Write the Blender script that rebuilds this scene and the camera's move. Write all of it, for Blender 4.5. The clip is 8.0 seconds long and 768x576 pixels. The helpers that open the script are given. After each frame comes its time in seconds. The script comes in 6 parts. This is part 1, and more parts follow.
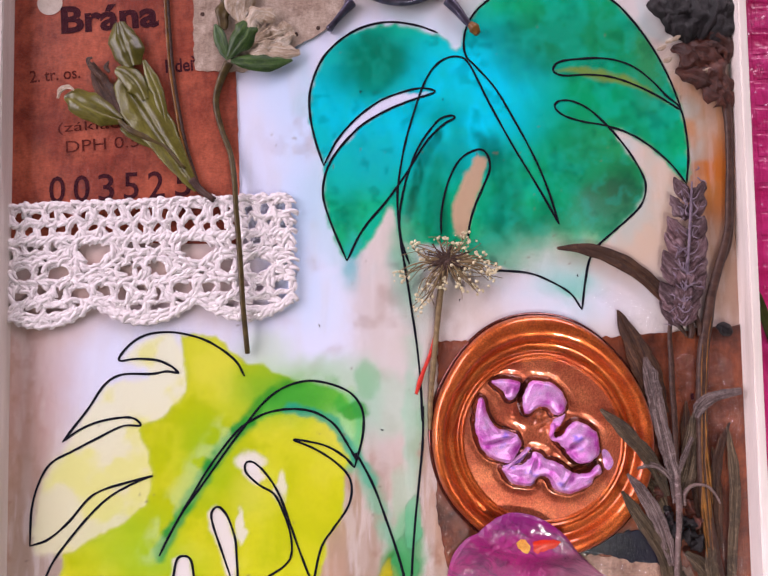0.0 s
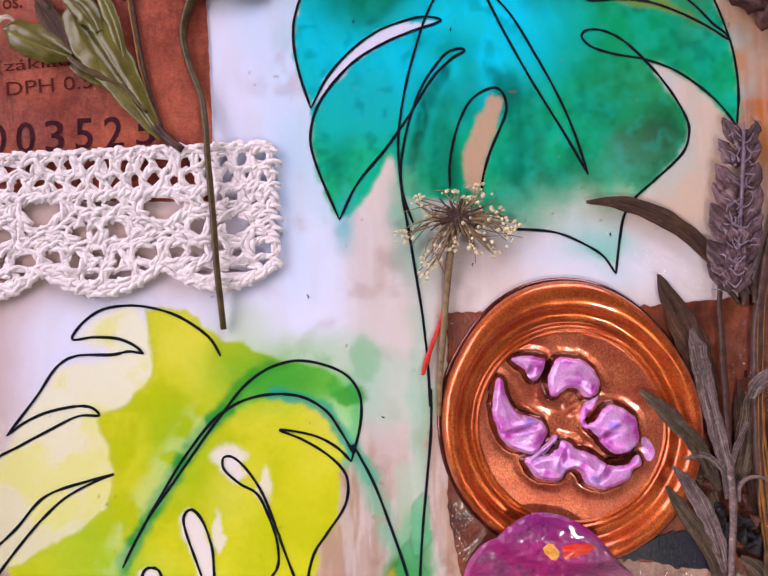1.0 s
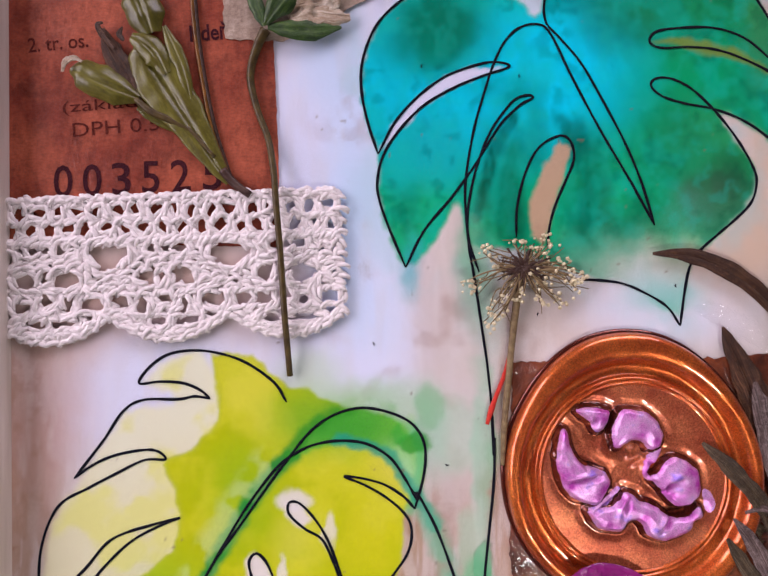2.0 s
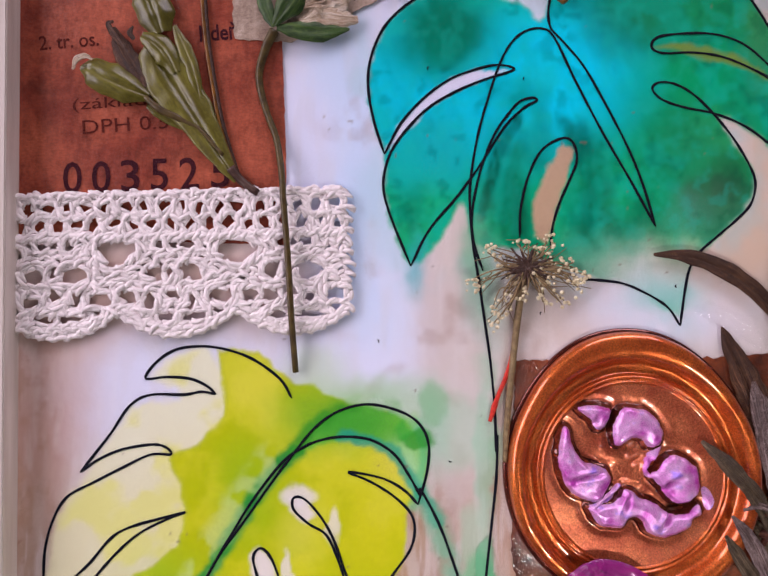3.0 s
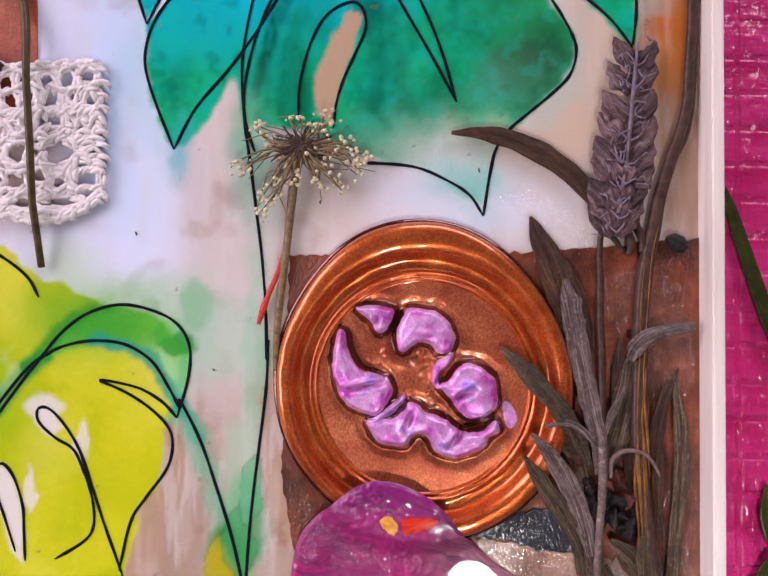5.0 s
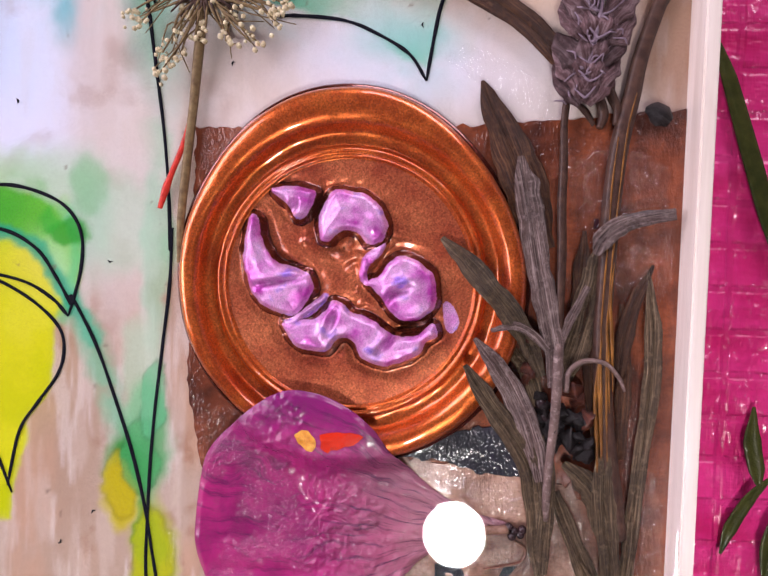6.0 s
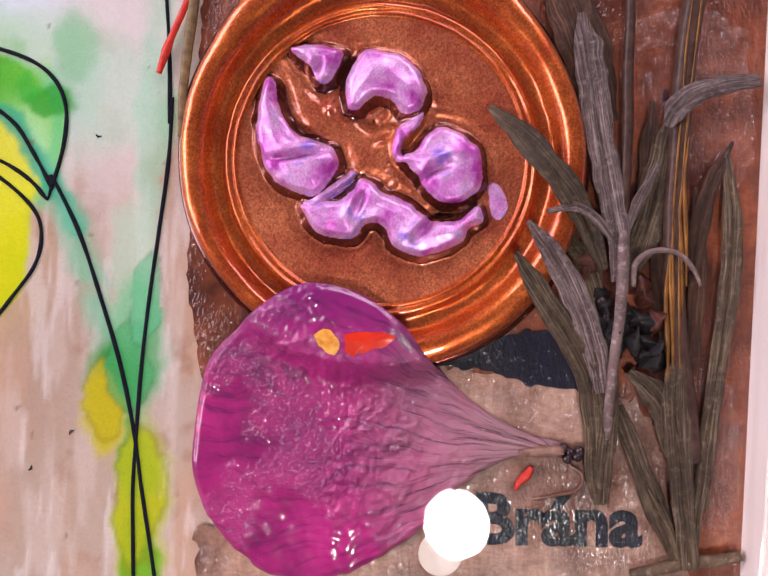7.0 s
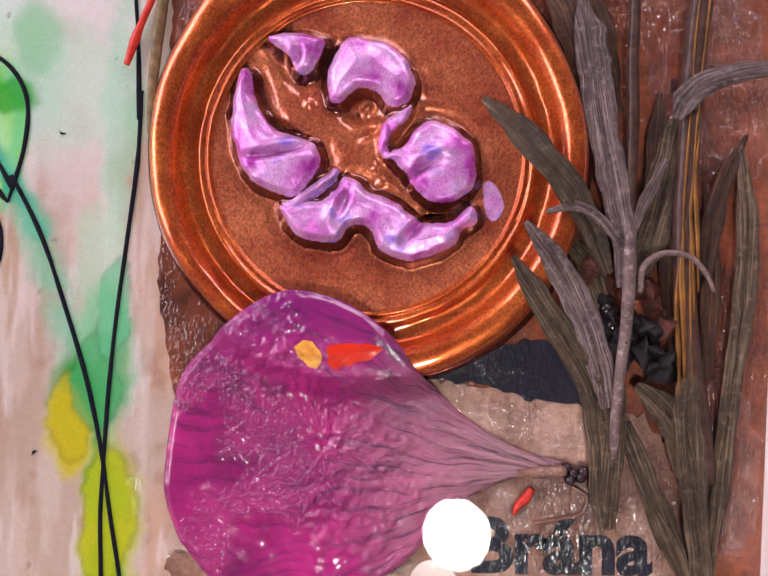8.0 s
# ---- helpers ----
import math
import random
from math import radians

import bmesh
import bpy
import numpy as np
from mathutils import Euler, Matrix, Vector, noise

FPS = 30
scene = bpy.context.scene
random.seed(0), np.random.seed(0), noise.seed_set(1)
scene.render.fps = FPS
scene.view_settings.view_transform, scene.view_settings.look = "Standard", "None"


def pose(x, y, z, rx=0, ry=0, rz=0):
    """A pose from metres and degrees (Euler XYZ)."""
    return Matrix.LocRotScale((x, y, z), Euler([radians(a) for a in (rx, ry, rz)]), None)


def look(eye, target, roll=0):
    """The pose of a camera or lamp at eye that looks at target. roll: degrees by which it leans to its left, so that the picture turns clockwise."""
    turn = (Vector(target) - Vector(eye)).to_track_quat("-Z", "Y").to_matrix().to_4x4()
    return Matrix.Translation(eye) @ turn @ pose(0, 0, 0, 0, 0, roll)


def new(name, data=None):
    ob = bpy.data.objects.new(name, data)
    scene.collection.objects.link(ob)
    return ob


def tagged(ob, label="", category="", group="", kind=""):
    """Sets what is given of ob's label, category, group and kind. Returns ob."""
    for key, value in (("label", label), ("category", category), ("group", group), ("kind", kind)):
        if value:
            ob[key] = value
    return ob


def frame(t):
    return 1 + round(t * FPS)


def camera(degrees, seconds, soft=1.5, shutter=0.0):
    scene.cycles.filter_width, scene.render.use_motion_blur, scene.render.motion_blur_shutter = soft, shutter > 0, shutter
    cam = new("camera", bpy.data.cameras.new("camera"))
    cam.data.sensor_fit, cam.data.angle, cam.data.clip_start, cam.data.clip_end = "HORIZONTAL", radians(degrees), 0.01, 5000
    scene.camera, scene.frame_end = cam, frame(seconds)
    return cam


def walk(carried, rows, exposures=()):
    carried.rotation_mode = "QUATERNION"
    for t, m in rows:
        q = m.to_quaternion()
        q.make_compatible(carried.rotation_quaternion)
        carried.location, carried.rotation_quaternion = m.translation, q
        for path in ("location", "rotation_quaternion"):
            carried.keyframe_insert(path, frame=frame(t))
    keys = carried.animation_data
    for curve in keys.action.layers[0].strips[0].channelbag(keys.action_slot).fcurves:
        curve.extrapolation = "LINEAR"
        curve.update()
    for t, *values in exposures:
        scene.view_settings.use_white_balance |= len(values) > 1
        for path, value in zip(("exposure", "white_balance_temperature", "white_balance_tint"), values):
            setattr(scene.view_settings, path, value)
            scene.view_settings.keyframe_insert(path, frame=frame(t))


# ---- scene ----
cam = camera(65.0, 8.0)
# seconds, place in millimetres, turn in degrees
ROWS = [
    (0.0, -1.20, -7.73, 93.88, 4.63, -0.82, 0.15),
    (0.2, 1.21, -7.10, 90.85, 4.11, -0.72, 0.01),
    (0.3, 3.02, -7.10, 89.33, 3.90, -0.66, -0.04),
    (0.5, 5.14, -8.60, 85.74, 3.41, -0.57, -0.20),
    (0.7, 3.54, -10.50, 82.67, 3.56, -0.70, -0.23),
    (0.8, 1.58, -11.11, 81.22, 3.62, -0.75, -0.34),
    (1.0, -1.19, -10.33, 79.66, 3.81, -0.93, -0.49),
    (1.2, -4.68, -8.73, 79.03, 3.37, -0.83, -0.33),
    (1.3, -6.41, -8.20, 79.03, 3.19, -0.83, -0.29),
    (1.5, -8.04, -5.15, 79.50, 2.74, -0.82, -0.15),
    (1.7, -8.30, -3.04, 79.82, 2.59, -0.94, 0.14),
    (1.8, -8.70, -2.73, 79.92, 2.52, -0.98, 0.25),
    (2.0, -10.00, -1.94, 80.13, 2.33, -1.04, 0.43),
    (2.2, -12.06, -1.63, 80.08, 3.11, -1.74, 0.74),
    (3.3, -11.24, -4.11, 81.45, 2.67, -1.31, 0.90),
    (3.5, -11.85, -5.46, 81.52, 2.67, -1.17, 0.90),
    (3.7, -11.64, -7.69, 81.15, 3.04, -1.35, 0.97),
    (3.8, -11.71, -8.64, 81.11, 3.24, -1.41, 0.95),
    (4.0, -13.19, -10.43, 80.42, 3.66, -1.61, 1.07),
    (4.2, -9.45, -10.04, 79.72, 3.12, -0.93, 1.06),
    (4.3, -4.61, -10.25, 78.80, 2.97, -0.45, 1.09),
    (4.5, 6.92, -10.47, 76.82, 2.61, 0.46, 0.92),
    (4.7, 14.92, -12.30, 74.21, 2.98, 0.97, 0.89),
    (5.8, 28.58, -19.92, 61.47, -1.23, 2.83, 1.74),
    (6.0, 30.63, -21.69, 59.33, -1.80, 2.96, 1.87),
    (6.2, 30.91, -25.04, 57.50, -1.40, 2.96, 2.07),
    (6.3, 30.74, -27.70, 56.43, -1.25, 2.94, 2.20),
    (6.5, 29.98, -30.60, 54.49, -0.93, 2.85, 2.25),
    (6.7, 27.88, -32.04, 52.86, -0.66, 2.41, 2.47),
    (6.8, 26.91, -32.93, 52.09, -0.52, 2.18, 2.49),
    (7.0, 26.51, -33.62, 51.26, -0.24, 1.64, 2.54),
    (7.2, 29.18, -32.91, 49.91, -0.27, 2.10, 2.56),
    (7.3, 29.72, -32.99, 49.05, -0.26, 2.28, 2.58),
    (7.5, 30.52, -33.31, 48.29, -0.26, 2.83, 2.53),
    (7.7, 29.11, -33.23, 47.81, -0.11, 2.37, 2.39),
    (7.8, 28.79, -33.33, 47.56, -0.06, 2.23, 2.35),
    (8.0, 27.53, -33.29, 47.38, 0.07, 1.75, 2.23),
]
MM = 0.001
walk(cam, [(t, pose(x * MM, y * MM, z * MM, rx, ry, rz)) for t, x, y, z, rx, ry, rz in ROWS],
     exposures=[(0.0, -0.07), (1.0, -0.06), (1.5, -0.24), (2.0, -0.27), (3.5, -0.31), (4.0, -0.25), (4.5, -0.24), (6.0, -0.04), (6.5, 0.03), (7.0, 0.0), (7.5, -0.07), (8.0, -0.04)])

# ---------------------------------------------------------------- light
world = bpy.data.worlds.new("world")
scene.world = world
world.use_nodes = True
wn = world.node_tree
sky = wn.nodes.new("ShaderNodeTexSky")
sky.sky_type = 'NISHITA'
sky.sun_disc = False
sky.sun_elevation, sky.sun_rotation = radians(40), radians(250)
wn.links.new(sky.outputs[0], wn.nodes["Background"].inputs[0])
wn.nodes["Background"].inputs[1].default_value = 0.1
scene.view_settings.exposure = -0.05

# two assumed windows, out of view, give the soft general light
window_light = bpy.data.lights.new("window_light", 'AREA')
window_light.shape, window_light.size, window_light.size_y = 'RECTANGLE', 1.6, 0.75
window_light.energy, window_light.color = 30, (1.0, 0.865, 0.99)
wl = new("window_light", window_light)
wl.matrix_world = look((-1.2, 0.35, 0.68), (0, 0, 0))
north_light = bpy.data.lights.new("north_window_light", 'AREA')
north_light.shape, north_light.size, north_light.size_y = 'RECTANGLE', 1.4, 0.7
north_light.energy, north_light.color = 27.5, (1.0, 0.865, 0.99)
nl = new("north_window_light", north_light)
nl.matrix_world = look((0.5, 1.62, 0.85), (0, 0, 0))
LAMP_GLOW = 135.0


# ---------------------------------------------------------------- tools
def rgb(r, g, b):
    return tuple(((c / 255) / 12.92 if c < 10 else ((c / 255 + 0.055) / 1.055) ** 2.4) for c in (r, g, b))


def mesh_of(name, verts, faces, mat, smooth=True):
    me = bpy.data.meshes.new(name)
    me.from_pydata([tuple(v) for v in verts], [], faces)
    if mat:
        me.materials.append(mat)
    if smooth:
        me.polygons.foreach_set("use_smooth", [True] * len(me.polygons))
    me.update()
    return me


def solid(name, verts, faces, mat, parent=None, label="", smooth=True):
    """One mesh object; verts in millimetres."""
    v = np.asarray(verts, float) * MM
    ob = new(name, mesh_of(name, v, faces, mat, smooth))
    ob.parent = parent
    if label:
        ob["label"] = label
    return ob


def thing(name, label, category, group="", kind=""):
    return tagged(new(name), label, category, group, kind)


def spline(pts, n=8, closed=False):
    """Catmull-Rom through the points."""
    p = np.asarray(pts, float)
    if closed:
        q = np.vstack([p[-1], p, p[0], p[1]])
        segs = len(p)
    else:
        q = np.vstack([2 * p[0] - p[1], p, 2 * p[-1] - p[-2]])
        segs = len(p) - 1
    t = np.linspace(0, 1, n, endpoint=False)[:, None]
    out = []
    for i in range(segs):
        a, b, c, d = q[i], q[i + 1], q[i + 2], q[i + 3]
        out.append(0.5 * (2 * b + (c - a) * t + (2 * a - 5 * b + 4 * c - d) * t ** 2 + (3 * b - a - 3 * c + d) * t ** 3))
    out = np.vstack(out)
    return out if closed else np.vstack([out, p[-1]])


def along(values, n):
    values = np.atleast_1d(np.asarray(values, float))
    return np.interp(np.linspace(0, 1, n), np.linspace(0, 1, len(values)), values) if len(values) > 1 else np.full(n, values[0])


TABLE = np.random.RandomState(7).rand(256, 256)


def vnoise(x, y, seed=0):
    x, y = np.asarray(x, float) + seed * 17.31, np.asarray(y, float) + seed * 9.77
    i, j = np.floor(x).astype(int), np.floor(y).astype(int)
    u, v = x - i, y - j
    u, v = u * u * (3 - 2 * u), v * v * (3 - 2 * v)
    g = lambda a, b: TABLE[a % 256, b % 256]
    return (g(i, j) * (1 - u) + g(i + 1, j) * u) * (1 - v) + (g(i, j + 1) * (1 - u) + g(i + 1, j + 1) * u) * v


def fbm(x, y, size, octaves=4, seed=0):
    s, amp, tot = np.zeros(np.shape(x)), 1.0, 0.0
    x, y = np.asarray(x) / size, np.asarray(y) / size
    for k in range(octaves):
        s = s + amp * vnoise(x, y, seed + k)
        tot += amp
        x, y, amp = x * 2.03, y * 2.03, amp * 0.5
    return s / tot


def step(a, b, x):
    t = np.clip((x - a) / (b - a), 0, 1)
    return t * t * (3 - 2 * t)


def sdf(poly, X, Y):
    """Signed distance to a closed outline, negative inside."""
    p = np.asarray(poly, float)
    d = np.full(np.shape(X), 1e9)
    inside = np.zeros(np.shape(X), bool)
    for a, b in zip(p, np.roll(p, -1, axis=0)):
        e = b - a
        wx, wy = X - a[0], Y - a[1]
        h = np.clip((wx * e[0] + wy * e[1]) / max(e @ e, 1e-9), 0, 1)
        d = np.minimum(d, (wx - h * e[0]) ** 2 + (wy - h * e[1]) ** 2)
        cross = (a[1] > Y) != (b[1] > Y)
        with np.errstate(divide='ignore', invalid='ignore'):
            xs = (b[0] - a[0]) * (Y - a[1]) / (b[1] - a[1]) + a[0]
        inside ^= cross & (X < xs)
    d = np.sqrt(d)
    return np.where(inside, -d, d)


def line_distance(pts, X, Y):
    p = np.asarray(pts, float)
    d = np.full(np.shape(X), 1e9)
    for a, b in zip(p[:-1], p[1:]):
        e = b - a
        wx, wy = X - a[0], Y - a[1]
        h = np.clip((wx * e[0] + wy * e[1]) / max(e @ e, 1e-9), 0, 1)
        d = np.minimum(d, (wx - h * e[0]) ** 2 + (wy - h * e[1]) ** 2)
    return np.sqrt(d)


def tube_data(path, radius, sides=6, flat=1.0, start=0):
    p = np.asarray(path, float)
    n = len(p)
    r = along(radius, n)
    t = np.gradient(p, axis=0)
    t /= np.maximum(np.linalg.norm(t, axis=1), 1e-9)[:, None]
    up = np.array([0, 0, 1.0])
    side = np.cross(t, up)
    ln = np.linalg.norm(side, axis=1)
    side[ln < 1e-3] = (1, 0, 0)
    side /= np.linalg.norm(side, axis=1)[:, None]
    nor = np.cross(side, t)
    verts, faces = [], []
    for k in range(n):
        for s in range(sides):
            a = 2 * math.pi * s / sides
            verts.append(p[k] + r[k] * (math.cos(a) * side[k] + flat * math.sin(a) * nor[k]))
    for k in range(n - 1):
        for s in range(sides):
            a, b = start + k * sides + s, start + k * sides + (s + 1) % sides
            faces.append((a, b, b + sides, a + sides))
    faces.append(tuple(start + s for s in range(sides))[::-1])
    faces.append(tuple(start + (n - 1) * sides + s for s in range(sides)))
    return verts, faces


def lift(pts2, z):
    pts2 = np.asarray(pts2, float)
    return np.column_stack([pts2, along(z, len(pts2))])


def tube(name, pts2, z, radius, mat, parent=None, label="", sides=7, flat=1.0, n=6):
    path = lift(spline(pts2, n), z)
    v, f = tube_data(path, radius, sides, flat)
    return solid(name, v, f, mat, parent, label)


def blade_data(pts2, z, width, cup=0.25, thick=0.16, across=6, n=6, ripple=0.0, seed=0, start=0):
    """A leaf: a strip along the points, cupped across, with a closed underside."""
    c = spline(pts2, n)
    m = len(c)
    z, w = along(z, m), along(width, m)
    t = np.gradient(c, axis=0)
    t /= np.maximum(np.linalg.norm(t, axis=1), 1e-9)[:, None]
    side = np.column_stack([t[:, 1], -t[:, 0]])
    verts, faces = [], []
    cols = across + 1
    for layer in (0, 1):
        for k in range(m):
            for a in range(cols):
                s = a / across * 2 - 1
                edge = 1 + ripple * (vnoise(k * 0.45 + 3 * (s > 0), seed * 3.1, 5) - 0.5)
                q = c[k] + side[k] * s * w[k] * edge / 2
                h = z[k] + cup * w[k] * (1 - s * s) * 0.5 - 0.12 * w[k] * math.exp(-(s * 6) ** 2)
                h += 0.18 * ripple * w[k] * (vnoise(q[0] * 1.1, q[1] * 1.1, seed) - 0.5)
                verts.append((q[0], q[1], h - thick * layer * (1 - 0.8 * s * s)))
    L = m * cols
    for k in range(m - 1):
        for a in range(across):
            i = start + k * cols + a
            faces.append((i, i + 1, i + 1 + cols, i + cols))
            faces.append((i + L, i + cols + L, i + 1 + cols + L, i + 1 + L))
    for k in range(m - 1):
        i, j = start + k * cols, start + k * cols + across
        faces.append((i, i + cols, i + cols + L, i + L))
        faces.append((j, j + L, j + cols + L, j + cols))
    return verts, faces


def blade(name, pts2, z, width, mat, parent=None, label="", **kw):
    v, f = blade_data(pts2, z, width, **kw)
    ob = solid(name, v, f, mat, parent, label)
    cols = kw.get("across", 6) + 1
    m = len(v) // (2 * cols)
    c = spline(pts2, kw.get("n", 6))
    run = np.concatenate([[0], np.cumsum(np.linalg.norm(np.diff(c, axis=0), axis=1))])
    w = along(width, m)
    g = [(w[k] * (a / (cols - 1) - 0.5), run[k] + 11.0 * pts2[0][0], 0.0) for _ in (0, 1) for k in range(m) for a in range(cols)]
    ob.data.attributes.new("grain", 'FLOAT_VECTOR', 'POINT').data.foreach_set("vector", np.asarray(g, np.float32).ravel())
    return ob


def slab(name, outline, z0, z1, mat, parent=None, label="", bevel=0.0):
    """A flat sheet with the given outline, between two heights."""
    bm = bmesh.new()
    loop = [bm.verts.new((x * MM, y * MM, z1 * MM)) for x, y in outline]
    top = bm.faces.new(loop)
    r = bmesh.ops.extrude_face_region(bm, geom=[top])
    for v in [g for g in r["geom"] if isinstance(g, bmesh.types.BMVert)]:
        v.co.z = z0 * MM
    bmesh.ops.recalc_face_normals(bm, faces=bm.faces)
    if bevel:
        bmesh.ops.bevel(bm, geom=[e for e in bm.edges], offset=bevel * MM, segments=2, affect='EDGES')
    me = bpy.data.meshes.new(name)
    bm.to_mesh(me)
    bm.free()
    me.materials.append(mat)
    ob = new(name, me)
    ob.parent = parent
    if label:
        ob["label"] = label
    return ob


def ball_data(c, r, rings=5, segs=7, squash=1.0, start=0):
    verts, faces = [(c[0], c[1], c[2] + r * squash)], []
    for i in range(1, rings):
        a = math.pi * i / rings
        for s in range(segs):
            b = 2 * math.pi * s / segs
            verts.append((c[0] + r * math.sin(a) * math.cos(b), c[1] + r * math.sin(a) * math.sin(b), c[2] + r * squash * math.cos(a)))
    verts.append((c[0], c[1], c[2] - r * squash))
    for s in range(segs):
        faces.append((start, start + 1 + s, start + 1 + (s + 1) % segs))
        e = start + 1 + (rings - 2) * segs
        faces.append((e + s, len(verts) - 1 + start, e + (s + 1) % segs))
        for i in range(rings - 2):
            a, b = start + 1 + i * segs + s, start + 1 + i * segs + (s + 1) % segs
            faces.append((a, a + segs, b + segs, b))
    return verts, faces


class Heap:
    """Collects pieces of one part."""

    def __init__(self):
        self.v, self.f = [], []

    def add(self, data):
        v, f = data
        k = len(self.v)
        self.v += list(v)
        self.f += [tuple(i + k for i in q) for q in f]

    def make(self, name, mat, parent=None, label=""):
        return solid(name, self.v, self.f, mat, parent, label)


# ---------------------------------------------------------------- materials
class Nodes:
    def __init__(self, name, rough=0.5, metal=0.0, coat=0.0, coat_rough=0.05, spec=0.5):
        self.mat = bpy.data.materials.new(name)
        self.mat.use_nodes = True
        self.t = self.mat.node_tree
        self.b = self.t.nodes["Principled BSDF"]
        self.b.inputs["Roughness"].default_value = rough
        self.b.inputs["Metallic"].default_value = metal
        self.b.inputs["Coat Weight"].default_value = coat
        self.b.inputs["Coat Roughness"].default_value = coat_rough
        self.b.inputs["Specular IOR Level"].default_value = spec
        self.co = self.t.nodes.new("ShaderNodeTexCoord").outputs["Object"]

    def node(self, kind, **inputs):
        n = self.t.nodes.new(kind)
        for k, v in inputs.items():
            self.put(n.inputs[k.replace("_", " ")], v)
        return n

    def put(self, socket, v):
        if isinstance(v, bpy.types.NodeSocket):
            self.t.links.new(v, socket)
        else:
            socket.default_value = v

    def noise(self, per_mm, detail=4, rough=0.55, stretch=(1, 1, 1), distortion=0.0):
        m = self.t.nodes.new("ShaderNodeMapping")
        m.inputs["Scale"].default_value = [s * 1000 for s in stretch]
        self.t.links.new(self.co, m.inputs["Vector"])
        n = self.node("ShaderNodeTexNoise", Scale=per_mm, Detail=detail, Roughness=rough, Distortion=distortion)
        self.t.links.new(m.outputs[0], n.inputs["Vector"])
        return n.outputs["Fac"]

    def math(self, op, a, b=0.0, clamp=False):
        n = self.t.nodes.new("ShaderNodeMath")
        n.operation, n.use_clamp = op, clamp
        self.put(n.inputs[0], a)
        self.put(n.inputs[1], b)
        return n.outputs[0]

    def ramp(self, fac, stops):
        n = self.t.nodes.new("ShaderNodeValToRGB")
        self.put(n.inputs[0], fac)
        e = n.color_ramp.elements
        while len(e) < len(stops):
            e.new(0.5)
        for el, (p, c) in zip(e, stops):
            el.position = p
            el.color = (*c, 1) if len(c) == 3 else c
        return n.outputs[0]

    def mix(self, fac, a, b, mode='MIX'):
        n = self.t.nodes.new("ShaderNodeMix")
        n.data_type, n.blend_type = 'RGBA', mode
        self.put(n.inputs[0], fac)
        for s, v in ((n.inputs[6], a), (n.inputs[7], b)):
            self.put(s, (*v, 1) if isinstance(v, tuple) and len(v) == 3 else v)
        return n.outputs[2]

    def color(self, c):
        self.put(self.b.inputs["Base Color"], (*c, 1) if isinstance(c, tuple) else c)

    def bump(self, height, mm=0.1, strength=1.0, coat=False):
        n = self.node("ShaderNodeBump", Strength=strength, Distance=mm * MM)
        self.put(n.inputs["Height"], height)
        self.t.links.new(n.outputs[0], self.b.inputs["Normal"])
        if coat:
            self.t.links.new(n.outputs[0], self.b.inputs["Coat Normal"])
        return n

    def varnish(self, per_mm, mm, patch=None, stretch=(1, 1, 1)):
        """Wrinkled clear coat with facets of its own over the surface."""
        h = self.noise(per_mm, 1.5, 0.5, stretch, 0.6)
        if patch:
            h = self.math('MULTIPLY', h, patch)
        n = self.node("ShaderNodeBump", Strength=1.0, Distance=mm * MM)
        self.put(n.inputs["Height"], h)
        self.t.links.new(n.outputs[0], self.b.inputs["Coat Normal"])
        self.b.inputs["Coat IOR"].default_value = 1.5

    def random(self):
        return self.t.nodes.new("ShaderNodeObjectInfo").outputs["Random"]


def plain(name, lo, hi, per_mm=1.0, rough=0.5, bump=0.0, stretch=(1, 1, 1), coat=0.0, metal=0.0, detail=5, contrast=0.25, vary=0.25, spec=0.2):
    m = Nodes(name, rough=rough, coat=coat * 0.4, metal=metal, spec=spec)
    f = m.noise(per_mm, detail=detail, stretch=stretch)
    c = m.ramp(f, [(0.5 - contrast, lo), (0.5 + contrast, hi)])
    if vary:
        c = m.mix(1.0, c, m.ramp(m.random(), [(0, (1 - vary,) * 3), (1, (1, 1, 1))]), 'MULTIPLY')
    m.color(c)
    if bump:
        m.bump(f, bump, 0.8, coat=coat > 0)
    return m.mat


def fibre(name, lo, mid, hi, across=3.2, rough=0.55, bump=0.12, coat=0.1, vary=0.35):
    """Dried leaf: fibres run along the blade, with blotches and a paler tint in places."""
    m = Nodes(name, rough=rough, coat=coat, coat_rough=0.2, spec=0.25)
    a = m.t.nodes.new("ShaderNodeAttribute")
    a.attribute_name = "grain"
    mp = m.t.nodes.new("ShaderNodeMapping")
    mp.inputs["Scale"].default_value = (across, 0.16, 1)
    m.t.links.new(a.outputs["Vector"], mp.inputs["Vector"])
    n = m.node("ShaderNodeTexNoise", Scale=1.0, Detail=7.0, Roughness=0.78)
    m.t.links.new(mp.outputs[0], n.inputs["Vector"])
    blot = m.noise(0.28, 5, 0.65)
    c = m.ramp(n.outputs["Fac"], [(0.36, lo), (0.5, mid), (0.64, hi)])
    c = m.mix(m.ramp(blot, [(0.42, (0, 0, 0)), (0.62, (0.6, 0.6, 0.6))]), c, lo)
    c = m.mix(m.ramp(m.noise(1.8, 4, 0.7), [(0.52, (0, 0, 0)), (0.72, (0.5, 0.5, 0.5))]), c, hi)
    c = m.mix(1.0, c, m.ramp(m.random(), [(0, (1 - vary,) * 3), (1, (1, 1, 1))]), 'MULTIPLY')
    m.color(c)
    m.bump(m.math('ADD', n.outputs["Fac"], m.math('MULTIPLY', m.noise(2.2, 4, 0.6), 0.6)), bump * 2.0, 0.9, coat=True)
    return m.mat


